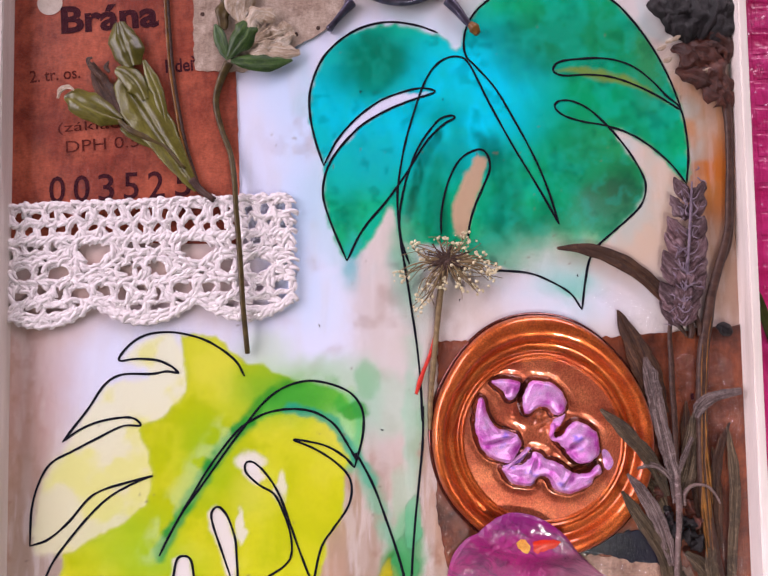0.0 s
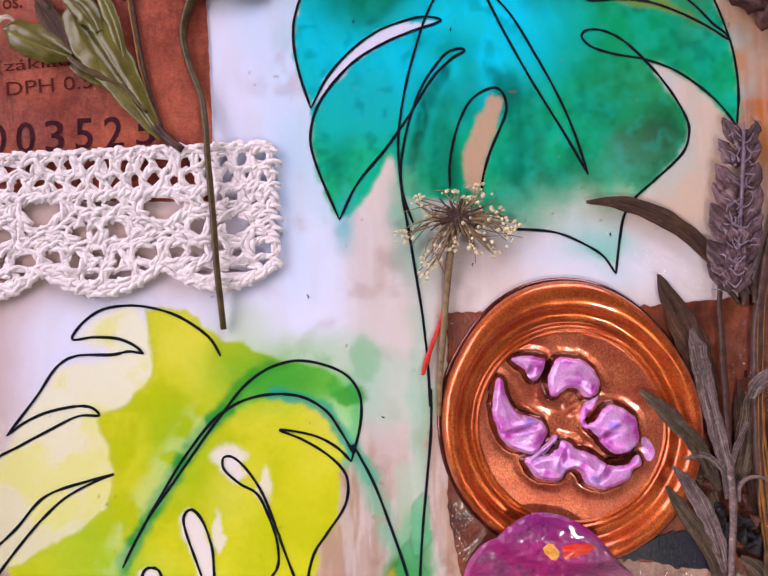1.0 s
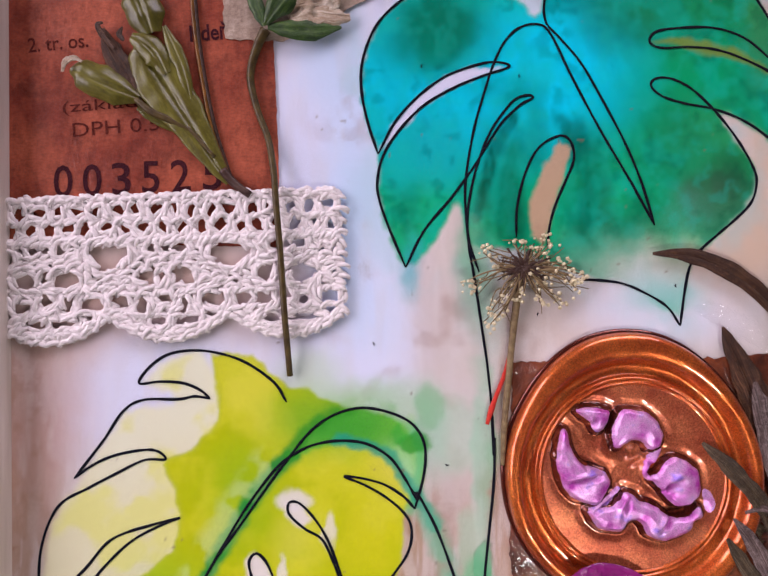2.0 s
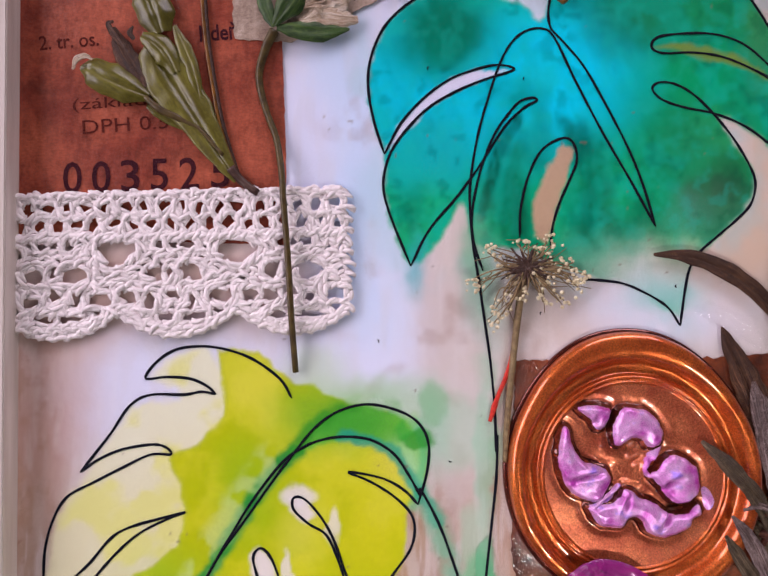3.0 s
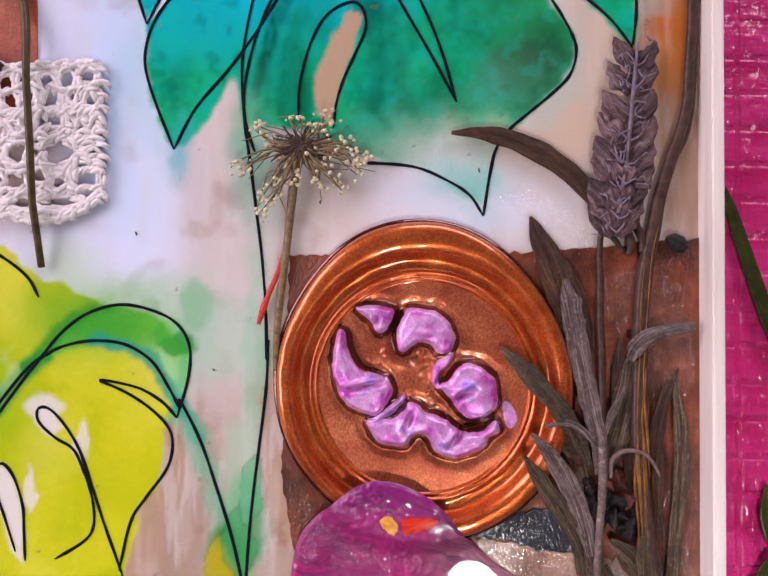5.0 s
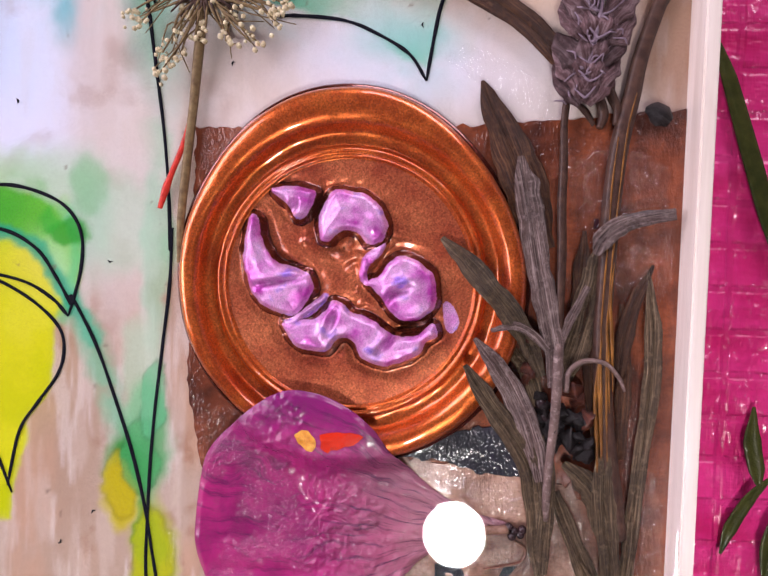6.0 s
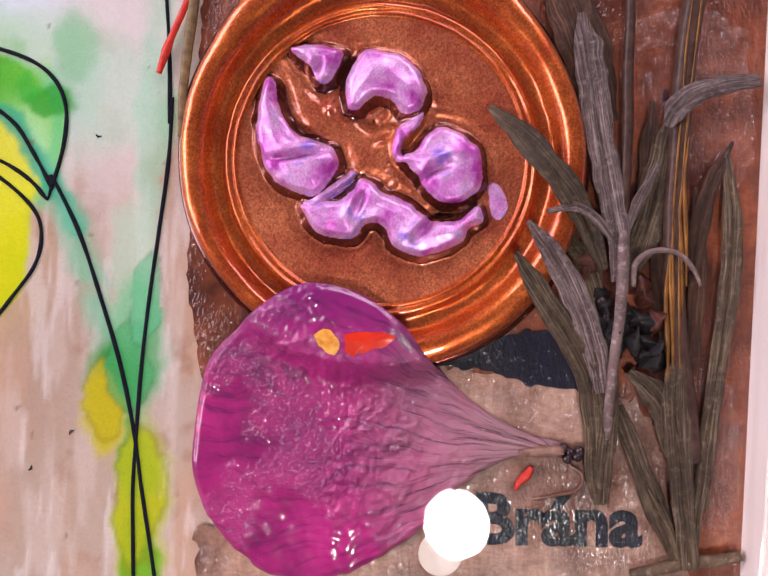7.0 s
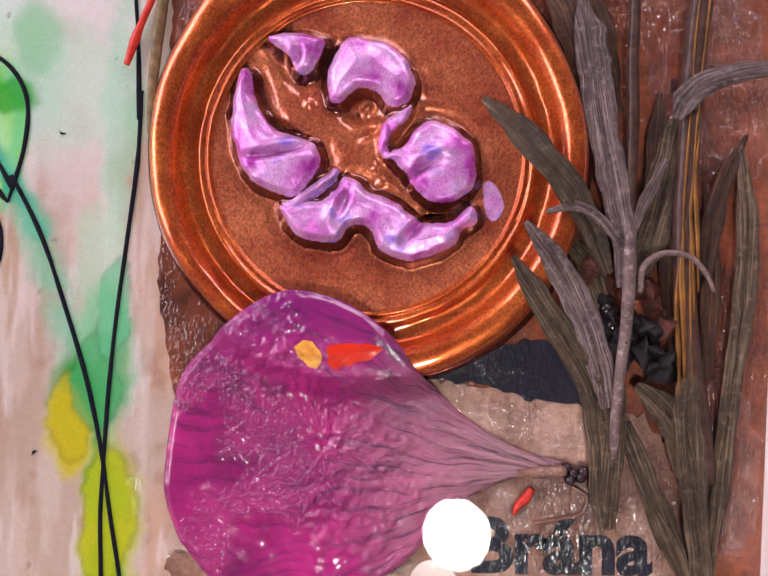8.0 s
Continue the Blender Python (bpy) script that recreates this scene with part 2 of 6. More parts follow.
def paper_material(name, rough=0.5, gloss=0.0):
    """Paper coloured by the pigment that lies on it, with fibres and specks."""
    m = Nodes(name, rough=rough, coat=gloss, coat_rough=0.12, spec=0.02)
    a = m.t.nodes.new("ShaderNodeVertexColor")
    a.layer_name = "pigment"
    grain = m.noise(1.6, 6, 0.65)
    fleck = m.noise(5.0, 3, 0.6)
    c = m.mix(0.55, a.outputs["Color"], m.ramp(grain, [(0.3, (0.87, 0.86, 0.85)), (0.7, (1, 1, 1))]), 'MULTIPLY')
    c = m.mix(m.ramp(fleck, [(0.3, (0.22, 0.22, 0.22)), (0.55, (0, 0, 0))]), c, m.mix(0.75, c, rgb(90, 80, 78), 'MULTIPLY'))
    m.color(c)
    m.bump(m.noise(0.9, 6, 0.6), 0.12, 0.5, coat=gloss > 0)
    return m.mat


def ticket_material(name, dark, light, crinkle=0.15, gloss=0.4):
    m = Nodes(name, rough=0.55, coat=gloss, coat_rough=0.15, spec=0.15)
    big, fine = m.noise(0.09, 5, 0.6), m.noise(1.1, 5, 0.7, (1, 0.35, 1))
    c = m.ramp(big, [(0.38, dark), (0.62, light)])
    c = m.mix(m.ramp(m.noise(0.35, 5, 0.7), [(0.5, (0, 0, 0)), (0.72, (0.6, 0.6, 0.6))]), c, m.mix(0.7, c, rgb(110, 70, 52), 'MULTIPLY'))
    c = m.mix(0.8, c, m.ramp(fine, [(0.32, (0.55, 0.5, 0.47)), (0.66, (1, 1, 1))]), 'MULTIPLY')
    c = m.mix(0.5, c, m.ramp(m.noise(3.4, 4, 0.7, (0.5, 1, 1)), [(0.36, (0.5, 0.44, 0.4)), (0.6, (1, 1, 1))]), 'MULTIPLY')
    m.color(c)
    m.b.inputs["Coat Roughness"].default_value = 0.09
    patch = m.ramp(m.noise(0.11, 3, 0.6), [(0.36, (0.3, 0.3, 0.3)), (0.54, (1, 1, 1))])
    m.bump(m.math('MULTIPLY', m.noise(1.7, 5, 0.65, (1, 0.7, 1), 0.6), patch), 0.15, 0.9)
    m.varnish(3.0, crinkle * 0.75, patch, (1, 0.6, 1))
    return m.mat


INK = plain("black_ink", rgb(10, 12, 22), rgb(26, 26, 36), 2.0, 0.6, vary=0, spec=0.05)
PAPER = paper_material("painted_paper", 0.65, 0.0)
TICKET = ticket_material("red_brown_card", rgb(140, 60, 44), rgb(190, 98, 72), 0.12, 0.3)
TICKET_LOW = ticket_material("red_brown_card_crinkled", rgb(86, 38, 22), rgb(160, 84, 52), 0.42, 1.0)
TAN = ticket_material("tan_card_crinkled", rgb(112, 74, 60), rgb(190, 150, 130), 0.34, 1.0)
SCRAP = ticket_material("beige_scrap", rgb(176, 152, 136), rgb(208, 188, 172), 0.12, 0.3)
STAMP = plain("violet_black_stamp", rgb(40, 14, 24), rgb(72, 32, 38), 1.5, 0.7, vary=0, spec=0.05)
STAMP_FAINT = plain("faded_stamp", rgb(66, 24, 22), rgb(98, 42, 34), 1.5, 0.7, vary=0, spec=0.05)
NAVY = ticket_material("navy_ink", rgb(8, 8, 20), rgb(30, 27, 46), 0.3, 0.5)
LACE = plain("cotton_thread", rgb(220, 206, 208), rgb(246, 238, 238), 2.2, 0.9, 0.1, vary=0, spec=0.1)
STEM_GREEN = plain("olive_stem", rgb(62, 46, 26), rgb(104, 86, 46), 0.9, 0.45, 0.08, coat=0.3)
STEM_DARK = plain("brown_stem", rgb(48, 30, 26), rgb(92, 66, 56), 1.2, 0.5, 0.08, coat=0.3)
STRAW = plain("golden_straw", rgb(70, 38, 12), rgb(156, 104, 46), 0.5, 0.4, 0.06, coat=0.5)
BUD = fibre("olive_bud", rgb(78, 70, 26), rgb(104, 98, 40), rgb(126, 120, 56), 0.7, 0.3, 0.012, 0.2, 0.3)
SEPAL = fibre("green_sepal", rgb(24, 48, 14), rgb(52, 84, 28), rgb(98, 122, 56), 1.8, 0.4, 0.06, 0.3)
PALE = fibre("dried_white_petal", rgb(150, 118, 88), rgb(206, 184, 160), rgb(240, 228, 214), 1.4, 0.4, 0.25, 0.4, 0.15)
SILVER_LEAF = fibre("silvery_dry_leaf", rgb(54, 38, 36), rgb(114, 92, 88), rgb(196, 174, 172), 6.5, 0.5, 0.16, 0.15)
GREY_LEAF = fibre("grey_green_leaf", rgb(40, 28, 20), rgb(90, 71, 52), rgb(158, 136, 110), 6.5, 0.5, 0.16, 0.15)
BROWN_LEAF = fibre("brown_dry_leaf", rgb(36, 18, 12), rgb(74, 44, 30), rgb(126, 88, 62), 6.5, 0.5, 0.16, 0.12)
CALYX = fibre("lavender_calyx", rgb(62, 38, 40), rgb(110, 78, 82), rgb(172, 146, 152), 2.6, 0.6, 0.12, 0.05, 0.5)
CALYX_RIB = plain("pale_lavender_rib", rgb(104, 86, 100), rgb(158, 138, 154), 1.0, 0.55)
DARK_PETAL = fibre("near_black_petal", rgb(8, 6, 8), rgb(20, 14, 16), rgb(48, 38, 40), 1.5, 0.45, 0.15, 0.12)
RUST = fibre("rust_brown_petal", rgb(46, 18, 13), rgb(80, 36, 26), rgb(122, 68, 50), 1.5, 0.45, 0.2, 0.2)
FLORET = plain("cream_floret", rgb(176, 156, 120), rgb(236, 224, 192), 2.0, 0.5, 0.08)
UMBEL_STALK = plain("umbel_stalk", rgb(92, 70, 50), rgb(150, 128, 92), 1.5, 0.55)
RED = plain("red_thread_dye", rgb(176, 36, 28), rgb(220, 62, 48), 2.0, 0.45, 0.05, coat=0.4)
WOOD = plain("cream_wood", rgb(206, 190, 180), rgb(240, 228, 222), 0.6, 0.45, 0.05, (1, 0.06, 1), coat=0.3)
BERRY = plain("black_berry_skin", rgb(20, 14, 18), rgb(66, 46, 50), 0.9, 0.25, 0.1, coat=0.9)
GOLD_SPOT = plain("golden_spot", rgb(206, 120, 40), rgb(246, 186, 84), 1.6, 0.35, 0.2, coat=0.6)
RED_SPOT = plain("scarlet_bead", rgb(196, 24, 10), rgb(246, 60, 24), 0.5, 0.45, coat=0.2)
WHITE_DISC = plain("ivory_disc", rgb(204, 184, 168), rgb(228, 212, 198), 0.7, 0.35, 0.03, coat=0.5)


def flake(m, mica):
    """One height for each mica flake."""
    sep = m.t.nodes.new("ShaderNodeSeparateColor")
    m.t.links.new(mica.outputs["Color"], sep.inputs[0])
    return sep.outputs[0]


def copper_material(name, dark, light, metal, rough, bump=0.05, grain=0.6):
    m = Nodes(name, rough=rough, metal=metal, coat=1.0, coat_rough=0.04)
    mica = m.node("ShaderNodeTexVoronoi", Scale=7000.0)
    m.t.links.new(m.co, mica.inputs["Vector"])
    c = m.ramp(m.noise(0.22, 4, 0.6), [(0.3, dark), (0.7, light)])
    c = m.mix(grain, c, m.ramp(mica.outputs["Color"], [(0.1, (0.34, 0.26, 0.22)), (0.9, (1, 1, 1))]), 'MULTIPLY')
    m.color(c)
    m.put(m.b.inputs["Roughness"], m.math('ADD', m.math('MULTIPLY', m.noise(0.8, 4, 0.6), 0.16), rough - 0.08))
    m.bump(m.math('ADD', m.math('MULTIPLY', flake(m, mica), 0.5), m.math('MULTIPLY', m.noise(0.6, 3, 0.5), 1.2)), bump, 0.8)
    return m.mat


COPPER = copper_material("copper_wax", rgb(190, 84, 56), rgb(248, 146, 98), 0.6, 0.36, 0.07, 0.85)
# darker copper: shade round the lobes put into the colour; the lip shares it
COPPER_WALL = copper_material("dark_copper_wax", rgb(84, 30, 22), rgb(126, 52, 36), 0.7, 0.16, 0.03, 0.3)
COPPER_RIM = copper_material("copper_wax_rim", rgb(200, 78, 32), rgb(250, 134, 60), 0.76, 0.33, 0.04, 0.75)


def pearl_material():
    m = Nodes("violet_pearl", rough=0.42, metal=0.45, coat=0.25, coat_rough=0.06)
    mica = m.node("ShaderNodeTexVoronoi", Scale=9000.0)
    m.t.links.new(m.co, mica.inputs["Vector"])
    f = m.noise(0.42, 3, 0.55)
    c = m.ramp(f, [(0.3, rgb(196, 60, 180)), (0.42, rgb(226, 138, 216)), (0.58, rgb(238, 182, 232)), (0.7, rgb(176, 136, 240))])
    m.color(m.mix(0.7, c, m.ramp(mica.outputs["Color"], [(0.1, (0.5, 0.4, 0.55)), (0.9, (1, 1, 1))]), 'MULTIPLY'))
    m.bump(m.math('ADD', m.math('MULTIPLY', flake(m, mica), 0.6), m.math('MULTIPLY', m.noise(1.1, 3, 0.5), 1.2)), 0.08, 0.8)
    return m.mat


PEARL = pearl_material()
PETAL_TIP = [(40.8, -47.2)][0]


def petal_material():
    """Magenta petal whose dark veins fan out from its stalk end, thin and grey there, under crinkled varnish."""
    m = Nodes("magenta_petal", rough=0.5, coat=1.0, coat_rough=0.1, spec=0.2)
    sep = m.t.nodes.new("ShaderNodeSeparateXYZ")
    m.t.links.new(m.co, sep.inputs[0])
    x = m.math('SUBTRACT', sep.outputs[0], PETAL_TIP[0] * MM)
    y = m.math('SUBTRACT', sep.outputs[1], PETAL_TIP[1] * MM)
    r = m.math('SQRT', m.math('ADD', m.math('MULTIPLY', x, x), m.math('MULTIPLY', y, y)))
    wob = m.noise(0.12, 3, 0.5)
    ang = m.math('ADD', m.math('ARCTAN2', y, m.math('MULTIPLY', x, -1.0)), m.math('MULTIPLY', wob, 0.3))
    comb = m.t.nodes.new("ShaderNodeCombineXYZ")
    m.put(comb.inputs[0], m.math('MULTIPLY', ang, 30.0))
    m.put(comb.inputs[1], m.math('MULTIPLY', r, 90.0))
    vein = m.node("ShaderNodeTexNoise", Scale=1.0, Detail=5.0, Roughness=0.75)
    m.t.links.new(comb.outputs[0], vein.inputs["Vector"])
    near = m.ramp(m.math('MULTIPLY', r, 1000 / 40.0), [(0.1, (1, 1, 1)), (0.46, (0, 0, 0))])
    line = m.ramp(vein.outputs["Fac"], [(0.36, (1, 1, 1)), (0.48, (0, 0, 0))])
    body = m.ramp(m.noise(0.16, 5, 0.65), [(0.34, rgb(122, 12, 84)), (0.68, rgb(176, 34, 114))])
    body = m.mix(m.ramp(m.math('MULTIPLY', y, 60.0), [(0.3, (0, 0, 0)), (0.9, (0.85, 0.85, 0.85))]), body, rgb(104, 12, 98))
    pale = m.mix(m.math('MULTIPLY', near, 0.95), body, rgb(160, 120, 124))
    shade = m.math('ADD', m.math('MULTIPLY', line, near), m.math('MULTIPLY', line, 0.6), True)
    m.color(m.mix(shade, pale, rgb(52, 10, 58)))
    crisp = m.noise(3.0, 4, 0.7, (1, 1, 1), 0.6)
    patch = m.ramp(m.noise(0.13, 3, 0.5), [(0.45, (0.04, 0.04, 0.04)), (0.54, (1, 1, 1))])
    patch = m.math('ADD', patch, m.math('MULTIPLY', near, 0.9), True)
    m.bump(m.math('ADD', m.math('MULTIPLY', crisp, patch), m.math('MULTIPLY', vein.outputs["Fac"], 0.5)), 0.1, 1.0)
    m.varnish(3.0, 0.3, patch)
    m.put(m.b.inputs["Alpha"], m.math('SUBTRACT', 1.0, m.math('MULTIPLY', near, 0.2)))
    return m.mat


PETAL = petal_material()


def film_gloss(t):
    """Share of light that a thin clear film mirrors, alike from both sides."""
    lw = t.nodes.new("ShaderNodeLayerWeight")
    lw.inputs["Blend"].default_value = 0.5
    p, a = t.nodes.new("ShaderNodeMath"), t.nodes.new("ShaderNodeMath")
    p.operation, a.operation = 'POWER', 'MULTIPLY_ADD'
    p.inputs[1].default_value = 5.0
    a.inputs[1].default_value, a.inputs[2].default_value = 0.96, 0.037
    t.links.new(lw.outputs["Facing"], p.inputs[0])
    t.links.new(p.outputs[0], a.inputs[0])
    return a.outputs[0]


def resin_material():
    """A clear, flat film: what lies under it shows through, and it mirrors the lamp."""
    m = bpy.data.materials.new("clear_resin")
    m.use_nodes = True
    t = m.node_tree
    t.nodes.remove(t.nodes["Principled BSDF"])
    clear, gloss = t.nodes.new("ShaderNodeBsdfTransparent"), t.nodes.new("ShaderNodeBsdfGlossy")
    gloss.inputs["Roughness"].default_value = 0.015
    mx = t.nodes.new("ShaderNodeMixShader")
    t.links.new(film_gloss(t), mx.inputs[0])
    t.links.new(clear.outputs[0], mx.inputs[1])
    t.links.new(gloss.outputs[0], mx.inputs[2])
    t.links.new(mx.outputs[0], t.nodes["Material Output"].inputs[0])
    return m


RESIN = resin_material()


def cloth_material():
    m = Nodes("pink_cloth", rough=0.3, coat=0.7, coat_rough=0.15)
    w = m.noise(0.22, 4, 0.6, (0.35, 1, 1))
    v = m.noise(0.3, 4, 0.6, (1, 0.3, 1))
    c = m.ramp(w, [(0.3, rgb(196, 20, 96)), (0.7, rgb(240, 64, 150))])
    m.color(c)
    rib = m.node("ShaderNodeTexBrick", Scale=55.0, Mortar_Size=0.03, Mortar_Smooth=0.6)
    rib.offset = 0.0
    m.t.links.new(m.co, rib.inputs["Vector"])
    c = m.mix(m.math('MULTIPLY', rib.outputs["Fac"], 0.12), c, rgb(120, 10, 56))
    m.color(c)
    m.bump(m.math('SUBTRACT', m.math('ADD', w, v), m.math('MULTIPLY', rib.outputs["Fac"], 0.14)), 1.0, 0.9)
    m.varnish(0.55, 2.2, m.ramp(m.noise(0.06, 2, 0.5), [(0.35, (0.3, 0.3, 0.3)), (0.6, (1, 1, 1))]), (1, 0.6, 1))
    return m.mat


CLOTH = cloth_material()
CLOTH_LEAF = plain("dark_green_print", rgb(40, 48, 20), rgb(84, 84, 42), 0.5, 0.35, 0.3, coat=0.5)
# kept dark so that the unseen room reflects little into wax and resin
WALL = plain("wall_paint", (0.095, 0.09, 0.095), (0.12, 0.115, 0.12), 0.004, 0.7)
FLOOR = plain("wood_floor", rgb(120, 86, 60), rgb(158, 118, 86), 0.01, 0.5)

# ---------------------------------------------------------------- room round the table, unseen and assumed
def box(name, x0, x1, y0, y1, z0, z1, mat, parent=None, bevel=0.0):
    return slab(name, [(x0, y0), (x1, y0), (x1, y1), (x0, y1)], z0, z1, mat, parent, bevel=bevel)


tagged(box("floor", -1700, 1700, -1700, 1700, -860, -800, FLOOR), "brown wooden floor under the table", "floor", kind="structure")
tagged(box("ceiling", -1700, 1700, -1700, 1700, 1700, 1760, WALL), "plain grey ceiling", "ceiling", kind="structure")
for nm, q in (("wall_south", (-1700, 1700, -1760, -1700)), ("wall_east", (1700, 1760, -1700, 1700))):
    tagged(box(nm, *q, -800, 1700, WALL), "plain grey wall", "wall", kind="structure")
ww = tagged(new("wall_west"), "plain grey wall with a window opening", "wall", kind="structure")
for nm, q in (("sill_wall", (-1700, 1700, -800, 300)), ("head_wall", (-1700, 1700, 1080, 1700)), ("side_wall", (-1700, -480, 300, 1080)), ("side_wall", (1180, 1700, 300, 1080))):
    box(nm, -1310, -1250, q[0], q[1], q[2], q[3], WALL, ww)

wn_ob = tagged(new("wall_north"), "plain grey wall with a window opening", "wall", kind="structure")
for nm, q in (("sill_wall", (-1700, 1700, -800, 480)), ("head_wall", (-1700, 1700, 1240, 1700)), ("side_wall", (-1700, -250, 480, 1240)), ("side_wall", (1250, 1700, 480, 1240))):
    box(nm, q[0], q[1], 1700, 1760, q[2], q[3], WALL, wn_ob)

CLOTH_Z = -6.0
table = thing("table", "table covered by the pink cloth", "table")
box("tabletop", -520, 520, -420, 420, CLOTH_Z - 30, CLOTH_Z - 1.2, FLOOR, table, bevel=2)
for sx in (-470, 470):
    for sy in (-370, 370):
        box("leg", sx - 25, sx + 25, sy - 25, sy + 25, -800, CLOTH_Z - 30, FLOOR, table)
# cloth: fine ridges near the tray
gx, gy = np.meshgrid(np.concatenate([np.linspace(-500, -90, 12), np.linspace(-85, 95, 181), np.linspace(105, 500, 12)]), np.concatenate([np.linspace(-400, -90, 12), np.linspace(-85, 75, 161), np.linspace(85, 400, 12)]), indexing='ij')
gz = CLOTH_Z + 0.9 * (fbm(gx, gy * 0.35, 5, 3, 4) - 0.5) + 0.5 * (fbm(gx * 0.3, gy, 4, 2, 9) - 0.5)
nx, ny = gx.shape
cl = solid("tablecloth", np.column_stack([gx.ravel(), gy.ravel(), gz.ravel()]), [(i * ny + j, (i + 1) * ny + j, (i + 1) * ny + j + 1, i * ny + j + 1) for i in range(nx - 1) for j in range(ny - 1)], CLOTH)
tagged(cl, "shiny crinkled magenta pink tablecloth with dark leaf print", "tablecloth")
blade("printed_leaf", [(60.3, 3.9), (62.2, -1.1), (64.3, -7.5), (66.8, -15), (70.3, -25)], -5.0, [0.4, 1.6, 1.9, 2.0, 1.0], CLOTH_LEAF, cl, "dark green strap leaf", cup=0.05)
blade("printed_leaf", [(66.4, -34.9), (66.4, -38.5), (67, -41.5), (67.4, -43.6)], -5.0, [0.3, 1.9, 1.7, 0.3], CLOTH_LEAF, cl, "green leaf", cup=0.05)
blade("printed_leaf", [(68.3, -42.5), (66.4, -44.7), (64.6, -47.9), (63.7, -50.6)], -5.0, [0.5, 1.3, 1.5, 0.3], CLOTH_LEAF, cl, "green leaf", cup=0.05)
blade("printed_leaf", [(71.7, -41.3), (70, -46.1), (68.7, -49.8), (68.4, -54)], -5.0, [0.5, 2.3, 2.0, 0.5], CLOTH_LEAF, cl, "green leaf", cup=0.05)

# ---------------------------------------------------------------- round lamp over the table edge
LAMP = Vector((44.4, -97.6, 118.8))
lamp = thing("desk_lamp", "small round white lamp that is switched on", "lamp")
glow = bpy.data.materials.new("lamp_glow")
glow.use_nodes = True
gt = glow.node_tree
gt.nodes.remove(gt.nodes["Principled BSDF"])
em = gt.nodes.new("ShaderNodeEmission")
em.inputs[0].default_value, em.inputs[1].default_value = (1.0, 0.96, 0.95, 1), LAMP_GLOW
gt.links.new(em.outputs[0], gt.nodes["Material Output"].inputs[0])
facing = (Vector((32, -50, 2)) - LAMP).to_track_quat('Z', 'Y').to_matrix()


def turned(profile, segs=40):
    v, f = [], []
    for r, h in profile:
        for s in range(segs):
            a = 2 * math.pi * s / segs
            v.append(LAMP + facing @ Vector((r * math.cos(a), r * math.sin(a), h)))
    for k in range(len(profile) - 1):
        for s in range(segs):
            a, b = k * segs + s, k * segs + (s + 1) % segs
            f.append((a, b, b + segs, a + segs))
    return v, f


solid("diffuser", *turned([(0.05, 0), (6, 0), (8.9, -0.2)]), glow, lamp, "glowing round diffuser")
solid("housing", *turned([(9.0, 0.6), (10.4, 0.6), (11, -1), (11, -14), (9, -18), (0.05, -18)]), WALL, lamp)
tube("arm", [(44, -108), (60, -150), (120, -300), (160, -330)], [131, 195, 150, CLOTH_Z], 3.0, WALL, lamp)

# ---------------------------------------------------------------- tray
RAIL_H = 3.25
tray = thing("wooden_tray", "shallow tray with thin cream wooden rails", "tray")
LX0, LX1, RX0, RX1 = -59.9, -55.0, 56.0, 55.8   # inner faces, top end and bottom end
Y1, Y0 = 62.0, -72.0
slab("base_board", [(LX0 - 1, Y1), (LX1 - 1, Y0), (RX1 + 1, Y0), (RX0 + 1, Y1)], CLOTH_Z + 0.4, -0.4, WOOD, tray, bevel=0.1)


def rail(x0, y0, x1, y1, w):
    d = Vector((x1 - x0, y1 - y0)).normalized()
    n = Vector((-d.y, d.x)) * w
    return slab("rail", [(x0, y0), (x1, y1), (x1 + n.x, y1 + n.y), (x0 + n.x, y0 + n.y)], CLOTH_Z + 0.3, RAIL_H, WOOD, tray, bevel=0.18)


rail(LX1, Y0, LX0, Y1, 1.85)
rail(RX0, Y1, RX1, Y0, 1.4)
rail(LX0 - 2.3, Y1 + 0.02, RX0 + 1.7, Y1 + 0.02, 2.0)
rail(RX1 + 1.7, Y0 - 0.02, LX1 - 2.3, Y0 - 0.02, 2.0)

# ---------------------------------------------------------------- painted paper
T1 = [(8.7, 41.4), (5.2, 42.6), (0.5, 43.1), (-3.9, 42), (-7.4, 39.7), (-10.1, 36.5), (-11.7, 32), (-11.8, 27.9), (-10.9, 23.5), (-9.5, 19.3)]
T2 = [(-9.5, 19.3), (-7.3, 23.6), (-4.2, 27.2), (-0.7, 29.9), (2.9, 31.4), (6, 32.1), (8.2, 31.5), (4.4, 30.1), (0.5, 28.4), (-3.4, 26), (-6.5, 22.8), (-8.6, 19.6), (-9.5, 16.4), (-9.4, 13.6), (-8.1, 9.7), (-5.7, 4.1)]
T3 = [(-5.7, 4.1), (-3.3, 9), (0.5, 13.7), (3.6, 18.1), (6.8, 23.3), (9.5, 26.1), (11.3, 27.2), (10.8, 27.6), (9.1, 27.1), (7.6, 25.5), (5.6, 22.5), (4, 18.5), (3, 14.5), (2.5, 10.6), (2.9, 7.1), (4.1, 3.6)]
T4 = [(27.8, 10.1), (24.7, 15.8), (20.5, 23), (16.7, 30.2), (13.8, 36.1), (12, 37.4), (9.6, 36.9), (7.6, 35), (6, 31.7), (4.6, 27.3), (3.3, 22.4), (2.3, 16.1), (2.3, 11.4), (2.8, 6.7), (3.6, 2), (4.4, -3.3), (5.2, -8.7), (5.8, -14.7), (6.1, -20.6)]
